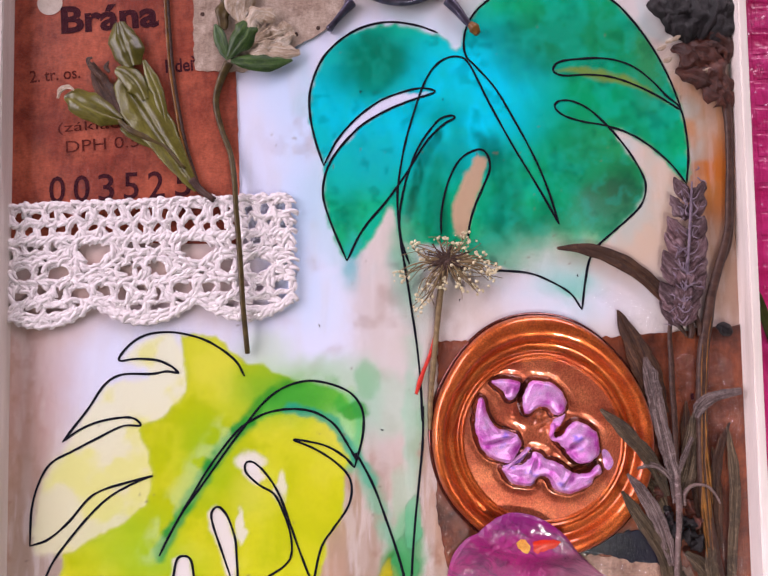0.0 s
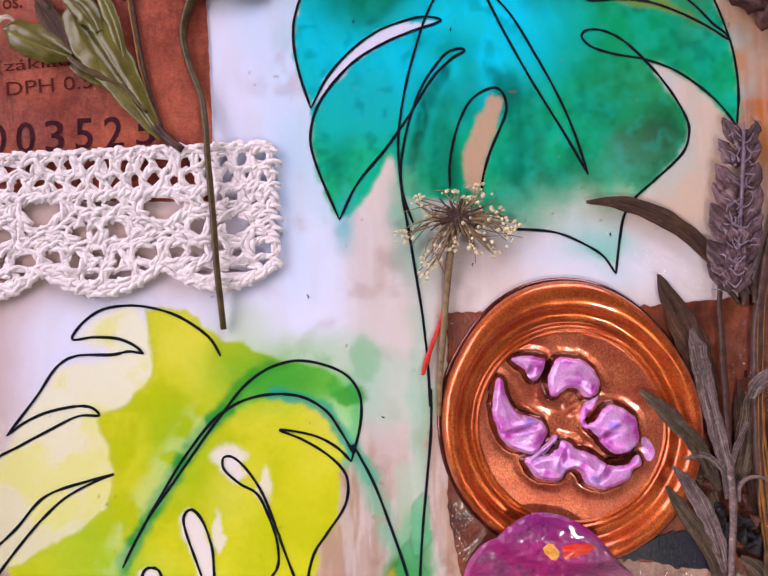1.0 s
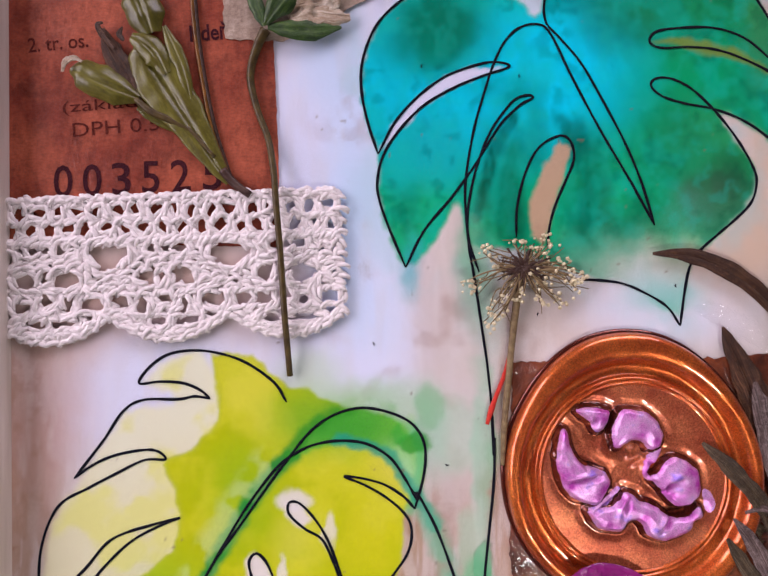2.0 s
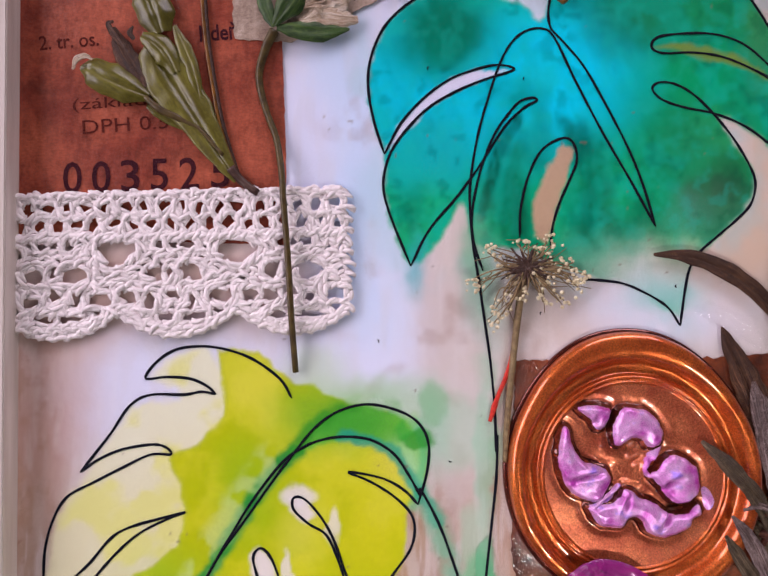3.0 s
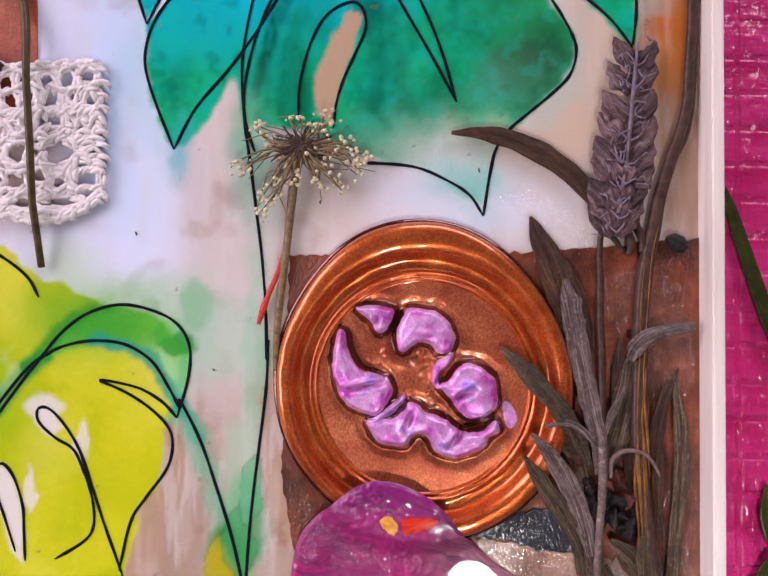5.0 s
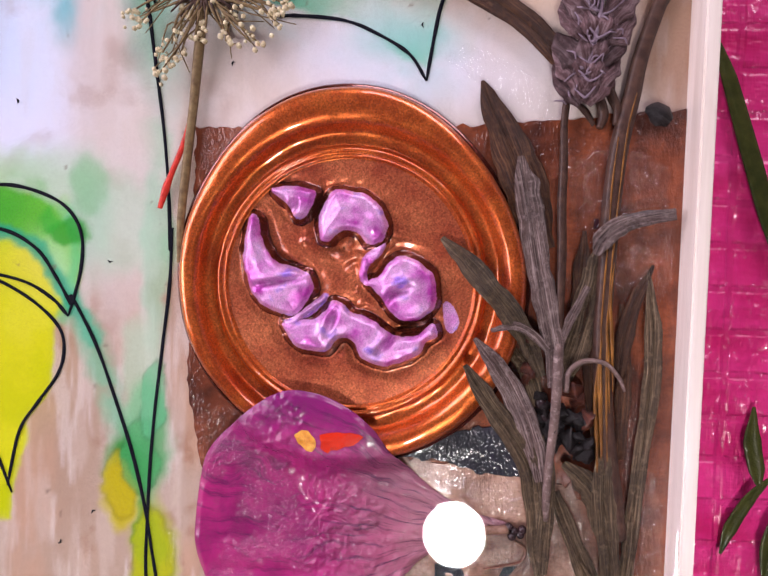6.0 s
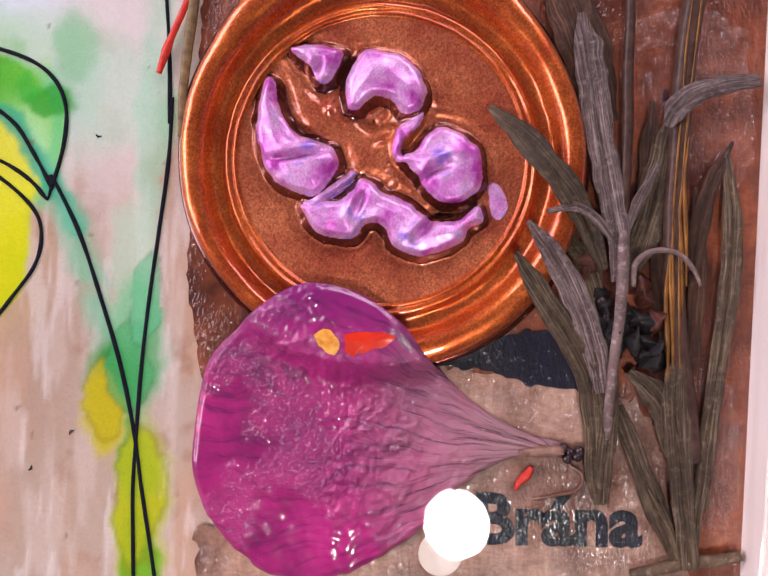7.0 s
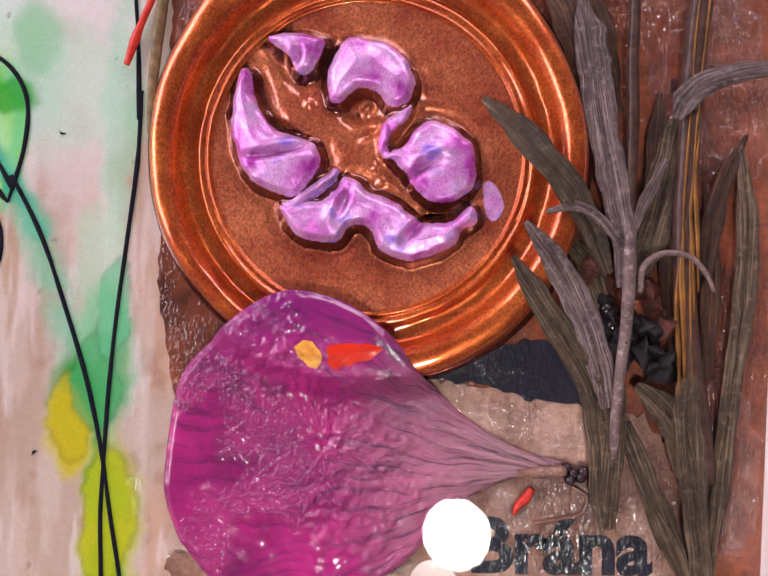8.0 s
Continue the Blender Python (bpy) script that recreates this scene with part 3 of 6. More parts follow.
T4B = [(6, -14.4), (6.2, -18.4), (6.1, -23.9), (5.5, -30.2), (4.9, -36.1), (4.5, -41.7), (4.3, -47.2), (4.2, -52.2), (4.4, -56.5), (4.7, -62.4)]
T5 = [(27.8, 10.1), (26.1, 15.8), (24, 21), (20.9, 27), (17.9, 32.2), (15.1, 35.5), (13.2, 37.7), (13, 40.8), (14, 43.7), (16, 46.2), (20.1, 48.9), (26.9, 50.5), (32.5, 49.5), (37.2, 47.2), (40.4, 43.9), (43.5, 39.4), (46.1, 34.3), (48.1, 28.6)]
T6 = [(48.1, 28.6), (44.8, 30.8), (40.9, 32.8), (36.9, 34.2), (33, 34.6), (29, 34.4), (27.4, 35.2), (28.2, 36.6), (31.4, 37.2), (36.2, 37.3), (40.2, 36.1), (43.3, 33.7), (45.6, 31.2), (47.8, 29.1), (48.6, 25.2), (48.8, 21.2), (48.4, 17)]
T7 = [(48.4, 16.7), (46, 19.9), (42.9, 22.7), (39.8, 24.7), (35.9, 26.1), (32, 26.8), (28.9, 27.8), (27.5, 29.2), (28.3, 30.2), (30.5, 30.1), (33.2, 28.7), (36.3, 25.7), (39, 22.3), (41.1, 18.7), (41.8, 16.3), (41.1, 13.5), (39, 11.2), (36.2, 8.8), (34, 6.8), (32.5, 4.5), (31.8, 1.4), (31.1, -3.4)]
T8 = [(31.1, -3.4), (29.4, -0.9), (26.3, 1), (22.9, 2.3), (18.3, 2.7), (16.3, 2.6)]
T9 = [(9.1, 8.3), (9.2, 12.2), (10.3, 16.9), (12.2, 20.5), (15, 22.1), (16.5, 21.3), (16.9, 18.9), (15.7, 15.8), (14.5, 13), (13.6, 9.9), (13.3, 6.9)]
G1 = [(-21.3, -13.8), (-22.8, -11.4), (-25.9, -9.1), (-28.9, -7.8), (-32.7, -7.1), (-36.5, -7.5), (-39.1, -9.1), (-40.6, -11.4), (-37.9, -11.2), (-34.8, -11.4), (-32.6, -12.3), (-31.3, -13.4)]
G2 = [(-31.3, -13.4), (-33.3, -13.1), (-35.5, -13.5), (-40, -13.6), (-42.6, -15.1), (-45, -18.8), (-48.7, -23.8)]
G3 = [(-48.7, -23.8), (-46.4, -22.1), (-43.5, -20.8), (-39.8, -20.1), (-37.9, -20.3), (-37, -21.3), (-39.7, -21.4), (-43.4, -23.2), (-47, -25.1), (-50.2, -26.9), (-51.9, -29.8), (-52.8, -33.8), (-52.8, -39.1)]
G4 = [(-52.8, -39.1), (-50.1, -38.1), (-47.2, -35.6), (-44.5, -32.3), (-42.3, -30.9), (-38.7, -29.8), (-34.9, -28.8), (-37.2, -29.7), (-40.8, -31.6), (-43.6, -34.1), (-46.4, -37.4), (-49.2, -41.3), (-50.8, -45.1)]
G5 = [(-33.5, -40.6), (-31.8, -37), (-29, -32), (-26.2, -27.3), (-22.6, -22.5), (-20.4, -20.7), (-17.8, -19.4), (-14.4, -18.8), (-10.7, -19.2), (-7.6, -21), (-5.7, -23.6), (-4, -26.4)]
G5B = [(-4, -25.6), (-1.5, -30.1), (0.6, -35.5), (2.6, -41.3), (4.1, -47.2), (4.9, -51.8), (5.8, -56.4), (6.9, -62.3)]
G6 = [(-33.2, -39.9), (-30.4, -34.5), (-26.9, -29.5), (-23.3, -24.3), (-20.7, -20.8), (-18.2, -17.7), (-15.2, -15.5), (-11.5, -14.5), (-7.7, -15.1), (-4.7, -16.6), (-3.1, -19.2), (-3.1, -22.9), (-4.3, -27.6)]
G7 = [(-4.3, -27.6), (-6.1, -25.8), (-9.1, -24.2), (-13.6, -23.4), (-10.6, -24.7), (-7.6, -26.5), (-5.3, -28.7), (-4.7, -30.9), (-5.3, -33.5), (-7.5, -36.7), (-9.3, -39.6), (-10.5, -45.3)]
G8 = [(-10, -46), (-12.6, -39.6), (-14.2, -35.3), (-15.7, -31.6), (-17.6, -28.7), (-19.5, -26.9), (-20.8, -26.9), (-20.7, -28.4), (-18.7, -30.2), (-16.4, -31.6), (-14.9, -34.5), (-13.9, -37.4), (-13.7, -40.3), (-14.8, -42.1), (-18.1, -44.2)]
G9 = [(-22.8, -43.5), (-24, -40.3), (-25.6, -36), (-25.8, -34.2), (-24.8, -33.4), (-23.4, -34.9), (-22.2, -38.1), (-21.9, -41), (-21.6, -44.5)]
G10 = [(-31.4, -44.5), (-30.9, -41.3), (-29.9, -40.6), (-28.7, -41.3), (-28.1, -44.5)]

TEAL = [(-3.9, 41.7), (1.3, 42.7), (8.7, 41.1), (12, 38.3), (13.2, 42), (17.2, 47.4), (26.9, 50.3), (37.2, 47.2), (43.5, 39.4), (48.1, 28.6), (48.8, 21.2), (48.3, 17), (42.9, 22.6), (36.7, 25.7), (41.1, 18.7), (41.6, 15.9), (39, 11.2), (33, 5.3), (30.9, -2.1), (24.4, 2), (17.5, 3.3), (9, 6.7), (3, 7.1), (1.3, 12.9), (-1, 9), (-5.7, 4.1), (-8.9, 11.3), (-9.5, 16), (-9.5, 19.3), (-11.7, 26.3), (-11.3, 32.8), (-8.6, 38.5)]
SLIT_L = [(-9.5, 19.3), (-7.3, 23.6), (-4.2, 27.2), (-0.7, 29.9), (2.9, 31.3), (7.2, 31.3), (3.7, 29.8), (-0.3, 27.9), (-3.8, 25.4), (-7.3, 21.6)]
SLIT_M = [(11, 8.3), (11, 13), (12.6, 17.7), (15, 21.1), (16.4, 20.5), (15.7, 16.6), (14.1, 12.2), (12.9, 7.5)]
SLIT_R = [(27.8, 35.4), (33, 36), (39.3, 34.4), (44, 31.6), (47.5, 29.1), (40.9, 32.4), (33, 34.2)]
YELLOW = [(-31.6, -7.6), (-25.9, -8), (-20.6, -11.7), (-13.7, -14), (-6.2, -16.2), (-3.1, -19.9), (-3.5, -25.8), (-5.7, -28), (-6.4, -35.3), (-8.6, -38.9), (-10.3, -48.8), (-32.9, -49.4), (-49.6, -48.7), (-47.8, -40.6), (-41.7, -37.4), (-35.6, -33.4), (-34.9, -28.4), (-37.1, -22.1), (-30.9, -17.7), (-29.9, -13.2)]
PALE_Y = [(-40.5, -11.4), (-36.5, -7.6), (-32, -7.2), (-28.7, -14.7), (-29.2, -23.6), (-33.5, -30.9), (-39, -40.2), (-49.9, -40.9), (-52.8, -39.1), (-51.9, -29.8), (-48.5, -24), (-42.6, -15.1), (-36.3, -13.6)]
LEAF_BOW = [(-20.4, -20.7), (-16.7, -16.2), (-11.5, -14.5), (-4.7, -16.6), (-3.1, -19.9), (-4.2, -26.9), (-6.9, -21.4), (-12.2, -19)]

x0, x1, y0, y1, cell = -61.0, 56.4, -72.0, 62.0, 0.24
px, py = np.meshgrid(np.arange(x0, x1, cell), np.arange(y0, y1, cell), indexing='ij')
warp = lambda a, s, k: a + 2.2 * (fbm(px, py, s, 4, k) - 0.5)
wx, wy = warp(px, 3.0, 11), warp(py, 3.0, 23)
fx, fy = px + 0.9 * (fbm(px, py, 1.2, 3, 31) - 0.5), py + 0.9 * (fbm(px, py, 1.2, 3, 37) - 0.5)
col = np.empty(px.shape + (3,))
col[:] = rgb(214, 203, 202)


def wash(mask, c):
    global col
    mask = np.clip(mask, 0, 1)[..., None]
    col = col * (1 - mask) + np.array(rgb(*c)) * mask


def spot(cx, cy, rx, ry, soft=0.6):
    d = np.sqrt(((wx - cx) / rx) ** 2 + ((wy - cy) / ry) ** 2)
    return 1 - step(1 - soft, 1 + soft, d)


def at(points):
    return points[0]


# aged tea stains, then pale blue and pink grounds
wash(0.5 * step(0.5, 0.72, fbm(px, py, 16, 5, 3)), (204, 182, 170))
wash(0.25 * step(0.5, 0.7, fbm(px, py, 5, 4, 5)), (214, 198, 188))
for cx, cy, rx, ry, a in ((-12, 10, 9, 24, 1.0), (-19, 22, 8, 18, 0.95), (-30, -10, 12, 8, 0.8), (-42, -14, 9, 10, 0.8), (0, 39, 14, 6, 1.0), (28, -1, 10, 5, 0.6), (-14, -8, 9, 8, 0.7)):
    wash(a * spot(cx, cy, rx, ry), (224, 227, 252))
for cx, cy, rx, ry, a in ((-13.2, 13, 3.6, 13, 0.75), (-15.5, 33, 4, 8, 0.7), (-36, -5, 8, 3, 0.4), (-10, -2, 4, 5, 0.4)):
    wash(a * spot(cx, cy, rx, ry, 0.8), (200, 222, 252))
for (cx, cy), rx, ry, c, a in (
        (at([(46.9, 22.7)]), 7, 18, (206, 176, 150), 0.8), (at([(52.3, 20.4)]), 4.5, 14, (150, 86, 44), 1.0), (at([(51.9, 28.4)]), 5, 8, (190, 140, 104), 0.9), (at([(55.5, 2.3)]), 3, 9, (120, 76, 50), 0.8), (at([(54.1, 5.4)]), 4, 10, (168, 128, 100), 0.6),
        (at([(38.6, 8.4)]), 10, 7, (208, 178, 154), 0.8), (at([(53.4, 18)]), 2.6, 6, (186, 104, 40), 0.9), (at([(50.5, 14.8)]), 3, 3, (190, 130, 80), 0.7), (at([(-54.1, -14.8)]), 7, 9, (206, 172, 166), 0.75), (at([(-54.8, -30.9)]), 5, 14, (190, 148, 136), 0.7),
        (at([(-6, -36.7)]), 5, 12, (190, 142, 118), 0.75), (at([(-1.7, 2)]), 3, 10, (208, 190, 184), 0.6), (at([(-0.2, 8.2)]), 3, 6, (220, 206, 200), 0.6),
        (at([(8.8, -37.2)]), 1.5, 5, (158, 112, 88), 0.85), (at([(-4.4, -34)]), 5, 6, (182, 140, 116), 0.7), (at([(-5.4, -40.9)]), 4, 4, (170, 126, 100), 0.6),
        (at([(-4.9, -52.7)]), 6, 8, (196, 160, 140), 0.5), (at([(10.7, -55.3)]), 4, 6, (176, 150, 132), 0.5), (at([(5.9, -24.7)]), 1.3, 6, (140, 120, 96), 0.6), (at([(7.4, -13.2)]), 1.5, 7, (170, 140, 116), 0.6)):
    wash(a * spot(cx, cy, rx, ry), c)
for cx, cy, rx, ry, a in ((-50, 0, 9, 8, 0.75), (-38, 1, 8, 7, 0.7), (-27, 1, 8, 7, 0.55)):
    wash(a * spot(cx, cy, rx, ry), (206, 172, 160))
wash(0.3 * step(0.58, 0.8, fbm(px, py, 4.0, 6, 51)) * step(0.45, 0.6, fbm(px, py, 22, 2, 52)), (150, 106, 82))

for cx, cy, rx, ry, a in ((-5.5, -44.5, 4.5, 4, 0.75), (-1.4, -27.5, 3.2, 4.5, 0.45), (8.6, -36.5, 2.4, 5, 0.8), (-6.5, -31, 4, 4, 0.5), (9.5, -11, 2.2, 3.5, 0.4), (5.6, -23, 1.4, 6, 0.5), (-56, -12, 4, 9, 0.5), (-57, -28, 4, 12, 0.6)):
    grit = 0.45 + 0.55 * step(0.42, 0.66, fbm(px, py, 1.4, 4, 58))
    wash(a * spot(cx, cy, rx, ry, 0.8) * grit, (158, 112, 84))
# beige that darkens towards the lower end, then vertical brush streaks
lower = step(-12, -40, py)
wash(0.85 * step(-18, -42, py), (170, 146, 130))
wash(0.7 * lower * step(0.46, 0.7, fbm(px * 2.4, py, 14, 5, 53)), (190, 152, 130))
wash(0.6 * lower * step(0.54, 0.7, fbm(px, py, 2.6, 5, 54)) * step(0.45, 0.6, fbm(px, py, 14, 2, 56)), (142, 98, 76))
wash((0.14 + 0.2 * lower) * step(0.5, 0.7, fbm(px * 6, py, 9, 4, 55)), (206, 190, 182))
wash((0.12 + 0.18 * lower) * step(0.52, 0.7, fbm(px * 7, py, 7, 4, 57)), (236, 230, 234))
# teal leaf
d = sdf(spline(TEAL, 3, True), fx, fy)
inside = 1 - step(-0.5, 0.45, d)
fade = 1 - 0.85 * spot(*at([(28.3, 3.3)]), 11, 5, 0.8)
tone = fbm(px, py, 6, 5, 61)
wash(inside * fade * 0.98, (0, 190, 128))
wash(inside * fade * 0.4 * step(0.46, 0.66, tone), (0, 156, 94))
wash(inside * fade * 0.6 * step(0.55, 0.4, tone), (0, 172, 134))
for (cx, cy), rx, ry, c, a in (
        (at([(30, 37)]), 17, 13, (0, 152, 96), 0.7), (at([(36, 20)]), 12, 10, (0, 156, 96), 0.6), (at([(8, 14)]), 9, 8, (0, 148, 100), 0.45), (at([(14.7, 31.4)]), 10, 10, (0, 216, 250), 1.0), (at([(1.3, 28)]), 12, 10, (0, 206, 236), 0.95), (at([(-7.3, 29.6)]), 5, 10, (0, 204, 232), 0.9),
        (at([(-1.9, 36.1)]), 7, 6, (4, 140, 120), 0.9), (at([(-1.1, 36.9)]), 4, 4, (4, 112, 86), 0.9), (at([(-3.4, 20)]), 6, 5, (20, 176, 180), 0.7),
        (at([(6.8, 16.9)]), 2.4, 7, (4, 110, 78), 0.6), (at([(18.4, 13)]), 2.4, 6, (4, 110, 80), 0.5), (at([(16.9, 20.9)]), 2.4, 2.4, (6, 104, 84), 0.6), (at([(11.9, 22.5)]), 1.4, 5, (4, 110, 76), 0.5), (at([(9.1, 11.4)]), 1.4, 5, (6, 96, 66), 0.8), (at([(25.3, 9.1)]), 4, 4, (10, 110, 74), 0.7),
        (at([(23.5, 38.8)]), 6, 5, (10, 104, 78), 0.6), (at([(33.1, 40.6)]), 11, 6, (30, 132, 82), 0.6), (at([(35, 20.3)]), 6, 6, (60, 142, 72), 0.5),
        (at([(43.2, 29.2)]), 5, 6, (16, 146, 110), 0.6), (at([(30.2, 19.4)]), 6, 8, (16, 140, 98), 0.6), (at([(37.1, 13.1)]), 5, 4, (60, 110, 84), 0.7), (at([(19.9, 6.8)]), 5, 4, (24, 136, 116), 0.5), (at([(43.4, 37.4)]), 3, 7, (70, 130, 70), 0.5)):
    wash(inside * fade * a * spot(cx, cy, rx, ry, 0.7), c)
wash(inside * fade * 0.1 * step(0.5, 0.7, fbm(px * 2.2 + 0.8 * py, py * 0.7, 5, 4, 68)), (0, 96, 66))
wash(inside * fade * 0.25 * step(0.54, 0.7, fbm(px * 1.2, py * 1.2, 5, 5, 69)), (10, 190, 176))
for line, wid, a, c in (([(8.6, 24.6), (6.2, 20.2), (4.7, 15.1), (3.7, 11)], 1.1, 0.85, (0, 70, 46)), ([(9.6, 22.6), (8.2, 17.5), (7.2, 12), (7, 8.5)], 1.0, 0.5, (0, 104, 70)),
                        ([(15.2, 24), (17.8, 20), (18.6, 14.5), (18.2, 9.5)], 1.5, 0.6, (0, 92, 62)), ([(33, 15.4), (36, 16), (39, 14.4)], 1.6, 0.5, (40, 100, 66))):
    near_line = line_distance(spline(line, 4), wx * 0.4 + px * 0.6, py)
    wash(inside * a * step(wid * 1.2, wid * 0.3, near_line) * (0.5 + 0.5 * step(0.35, 0.6, fbm(px * 2, py, 3, 3, 72))), c)
for (cx, cy), rx, ry, c, a in (
        ((38.4, 16.8), 3.6, 3.2, (22, 74, 48), 0.75), ((35.5, 14.2), 3.6, 3.0, (66, 112, 84), 0.6), ((32.1, 11.5), 3.2, 3, (80, 150, 130), 0.5), ((21.3, 12.3), 1.0, 3.0, (34, 84, 44), 0.75), ((20.3, 18.0), 1.6, 4.0, (0, 104, 66), 0.6), ((17.2, 22.6), 2.2, 1.8, (0, 92, 62), 0.6), ((-2.5, 35.8), 4.2, 3.6, (0, 124, 98), 0.75), ((-5.6, 12.4), 2.2, 2.6, (0, 120, 84), 0.6), ((9.5, 18.5), 1.6, 4, (0, 112, 66), 0.5), ((8.2, 27.9), 3.2, 2.2, (0, 128, 92), 0.6)):
    wash(inside * fade * a * spot(cx, cy, rx, ry, 0.75) * (0.55 + 0.45 * step(0.35, 0.62, fbm(px, py, 2.2, 4, 75))), c)
grainy = fbm(px, py, 1.6, 4, 64)
wash(inside * fade * 0.32 * step(0.52, 0.72, grainy) * step(0.42, 0.6, fbm(px, py, 5, 3, 65)), (0, 84, 60))
wash(inside * fade * 0.2 * step(0.5, 0.3, grainy), (30, 190, 170))
wash(1 - step(-0.4, 0.3, sdf(SLIT_L, fx, fy)), (222, 220, 244))
wash(0.95 * (1 - step(-0.4, 0.3, sdf(SLIT_M, fx, fy))), (196, 160, 132))
wash(0.9 * (1 - step(-0.4, 0.4, sdf(SLIT_R, fx, fy))), (120, 144, 64))
halo = step(6, 0.2, d) * step(-0.6, 0.8, d)
wash(0.35 * halo * step(0.42, 0.62, fbm(px, py, 7, 4, 66)), (150, 206, 212))
for (cx, cy), rx, ry, c, a in ((at([(3.6, 5.1)]), 2.5, 7, (60, 160, 132), 0.6), (at([(-4.8, 4.3)]), 1.2, 4, (60, 176, 190), 0.6), (at([(29, 0.6)]), 5, 2.5, (120, 196, 186), 0.6), (at([(5.2, -1)]), 2, 6, (150, 190, 170), 0.5)):
    wash(a * spot(cx, cy, rx, ry, 0.8), c)

# yellow-green leaf
dp = sdf(spline(PALE_Y, 3, True), fx, fy)
wash(0.75 * (1 - step(-1.2, 0.3, dp)), (236, 234, 190))
wash(0.7 * (1 - step(-2, 0.0, dp)) * step(0.52, 0.66, fbm(px, py, 6, 4, 71)), (226, 224, 120))
dy = sdf(YELLOW, px + 1.6 * (fbm(px, py, 2.5, 4, 73) - 0.5), py + 1.6 * (fbm(px, py, 2.5, 4, 79) - 0.5))
yel = 1 - step(-0.35, 0.35, dy)
tone = fbm(px, py, 7, 5, 83)
wash(yel * 0.97, (206, 208, 24))
wash(yel * 0.75 * step(0.5, 0.68, tone), (176, 190, 8))
wash(yel * 0.6 * step(0.48, 0.34, tone), (224, 220, 74))
wash(yel * 0.7 * step(-0.9, 0.0, dy), (190, 196, 50))
for (cx, cy), rx, ry, c, a in (
        (at([(-16.7, -16.2)]), 6, 4, (120, 180, 44), 0.85), (at([(-27, -25.8)]), 4, 6, (150, 190, 30), 0.7), (at([(-38.3, -38.8)]), 6, 5, (160, 196, 40), 0.7),
        (at([(-33.1, -41.7)]), 5, 3, (140, 190, 30), 0.6), (at([(-19.4, -31.6)]), 3, 3, (226, 222, 90), 0.5), (at([(-7.6, -22.1)]), 3, 3, (214, 208, 80), 0.7), (at([(-10.5, -32.4)]), 5, 7, (206, 204, 30), 0.6)):
    wash(a * spot(cx, cy, rx, ry, 0.8) * np.maximum(yel, 0.25), c)
bow = 1 - step(-0.5, 0.4, sdf(spline(LEAF_BOW, 3, True), fx, fy))
wash(0.9 * bow, (104, 192, 70))
wash(0.7 * bow * spot(*at([(-13.7, -17.3)]), 6, 3, 0.8), (44, 152, 44))
wash(0.6 * bow * spot(*at([(-6.1, -23.6)]), 3, 4, 0.8), (190, 226, 190))
vein = line_distance(G5[:6], fx, fy)
wash(0.9 * step(1.6, 0.5, vein), (14, 150, 60))
wash(0.3 * step(0.9, 0.3, vein) * step(0.4, 0.6, fbm(px, py, 2.5, 3, 93)), (0, 112, 70))
wash(0.35 * step(2.8, 0.6, line_distance(G5[:5], fx + 1.3, fy - 0.6)) * step(0.4, 0.6, fbm(px, py, 3, 3, 90)), (206, 228, 170))
wash(0.85 * step(1.6, 0.4, line_distance(G6[4:9], fx, fy - 0.3)) * step(0.3, 0.55, fbm(px, py, 3, 3, 92)), (52, 150, 44))
wash(0.6 * step(1.2, 0.3, line_distance(G6[9:], fx + 0.5, fy)), (90, 190, 130))
wash(0.85 * step(1.2, 0.4, line_distance(G5[7:] + G5B[:2], fx, fy)), (40, 160, 130))
for loop, a in ((G9, 0.92), (G10, 0.95), (G8[4:9], 0.9)):
    wash(a * (1 - step(-0.25, 0.5, sdf(loop, fx + 0.3, fy))), (234, 224, 224))
wash(0.8 * spot(*at([(-20.1, -26.7)]), 2.0, 1.4, 0.3), (234, 226, 228))
wash(0.7 * spot(*at([(-15.3, -30.9)]), 0.8, 2.4, 0.3), (234, 226, 220))
wash(0.7 * spot(*at([(-21.5, -36)]), 0.7, 2.4, 0.3), (234, 226, 228))
for (cx, cy), rx, ry, c, a in ((at([(-13.7, -14)]), 7, 2.5, (150, 200, 120), 0.6), (at([(-6.2, -13.9)]), 5, 3, (170, 206, 170), 0.55), (at([(-2.4, -17.7)]), 2, 5, (140, 200, 170), 0.5), (at([(-18.3, -10.2)]), 4, 3, (190, 214, 170), 0.5)):
    wash(a * spot(cx, cy, rx, ry, 0.8) * (1 - yel), c)

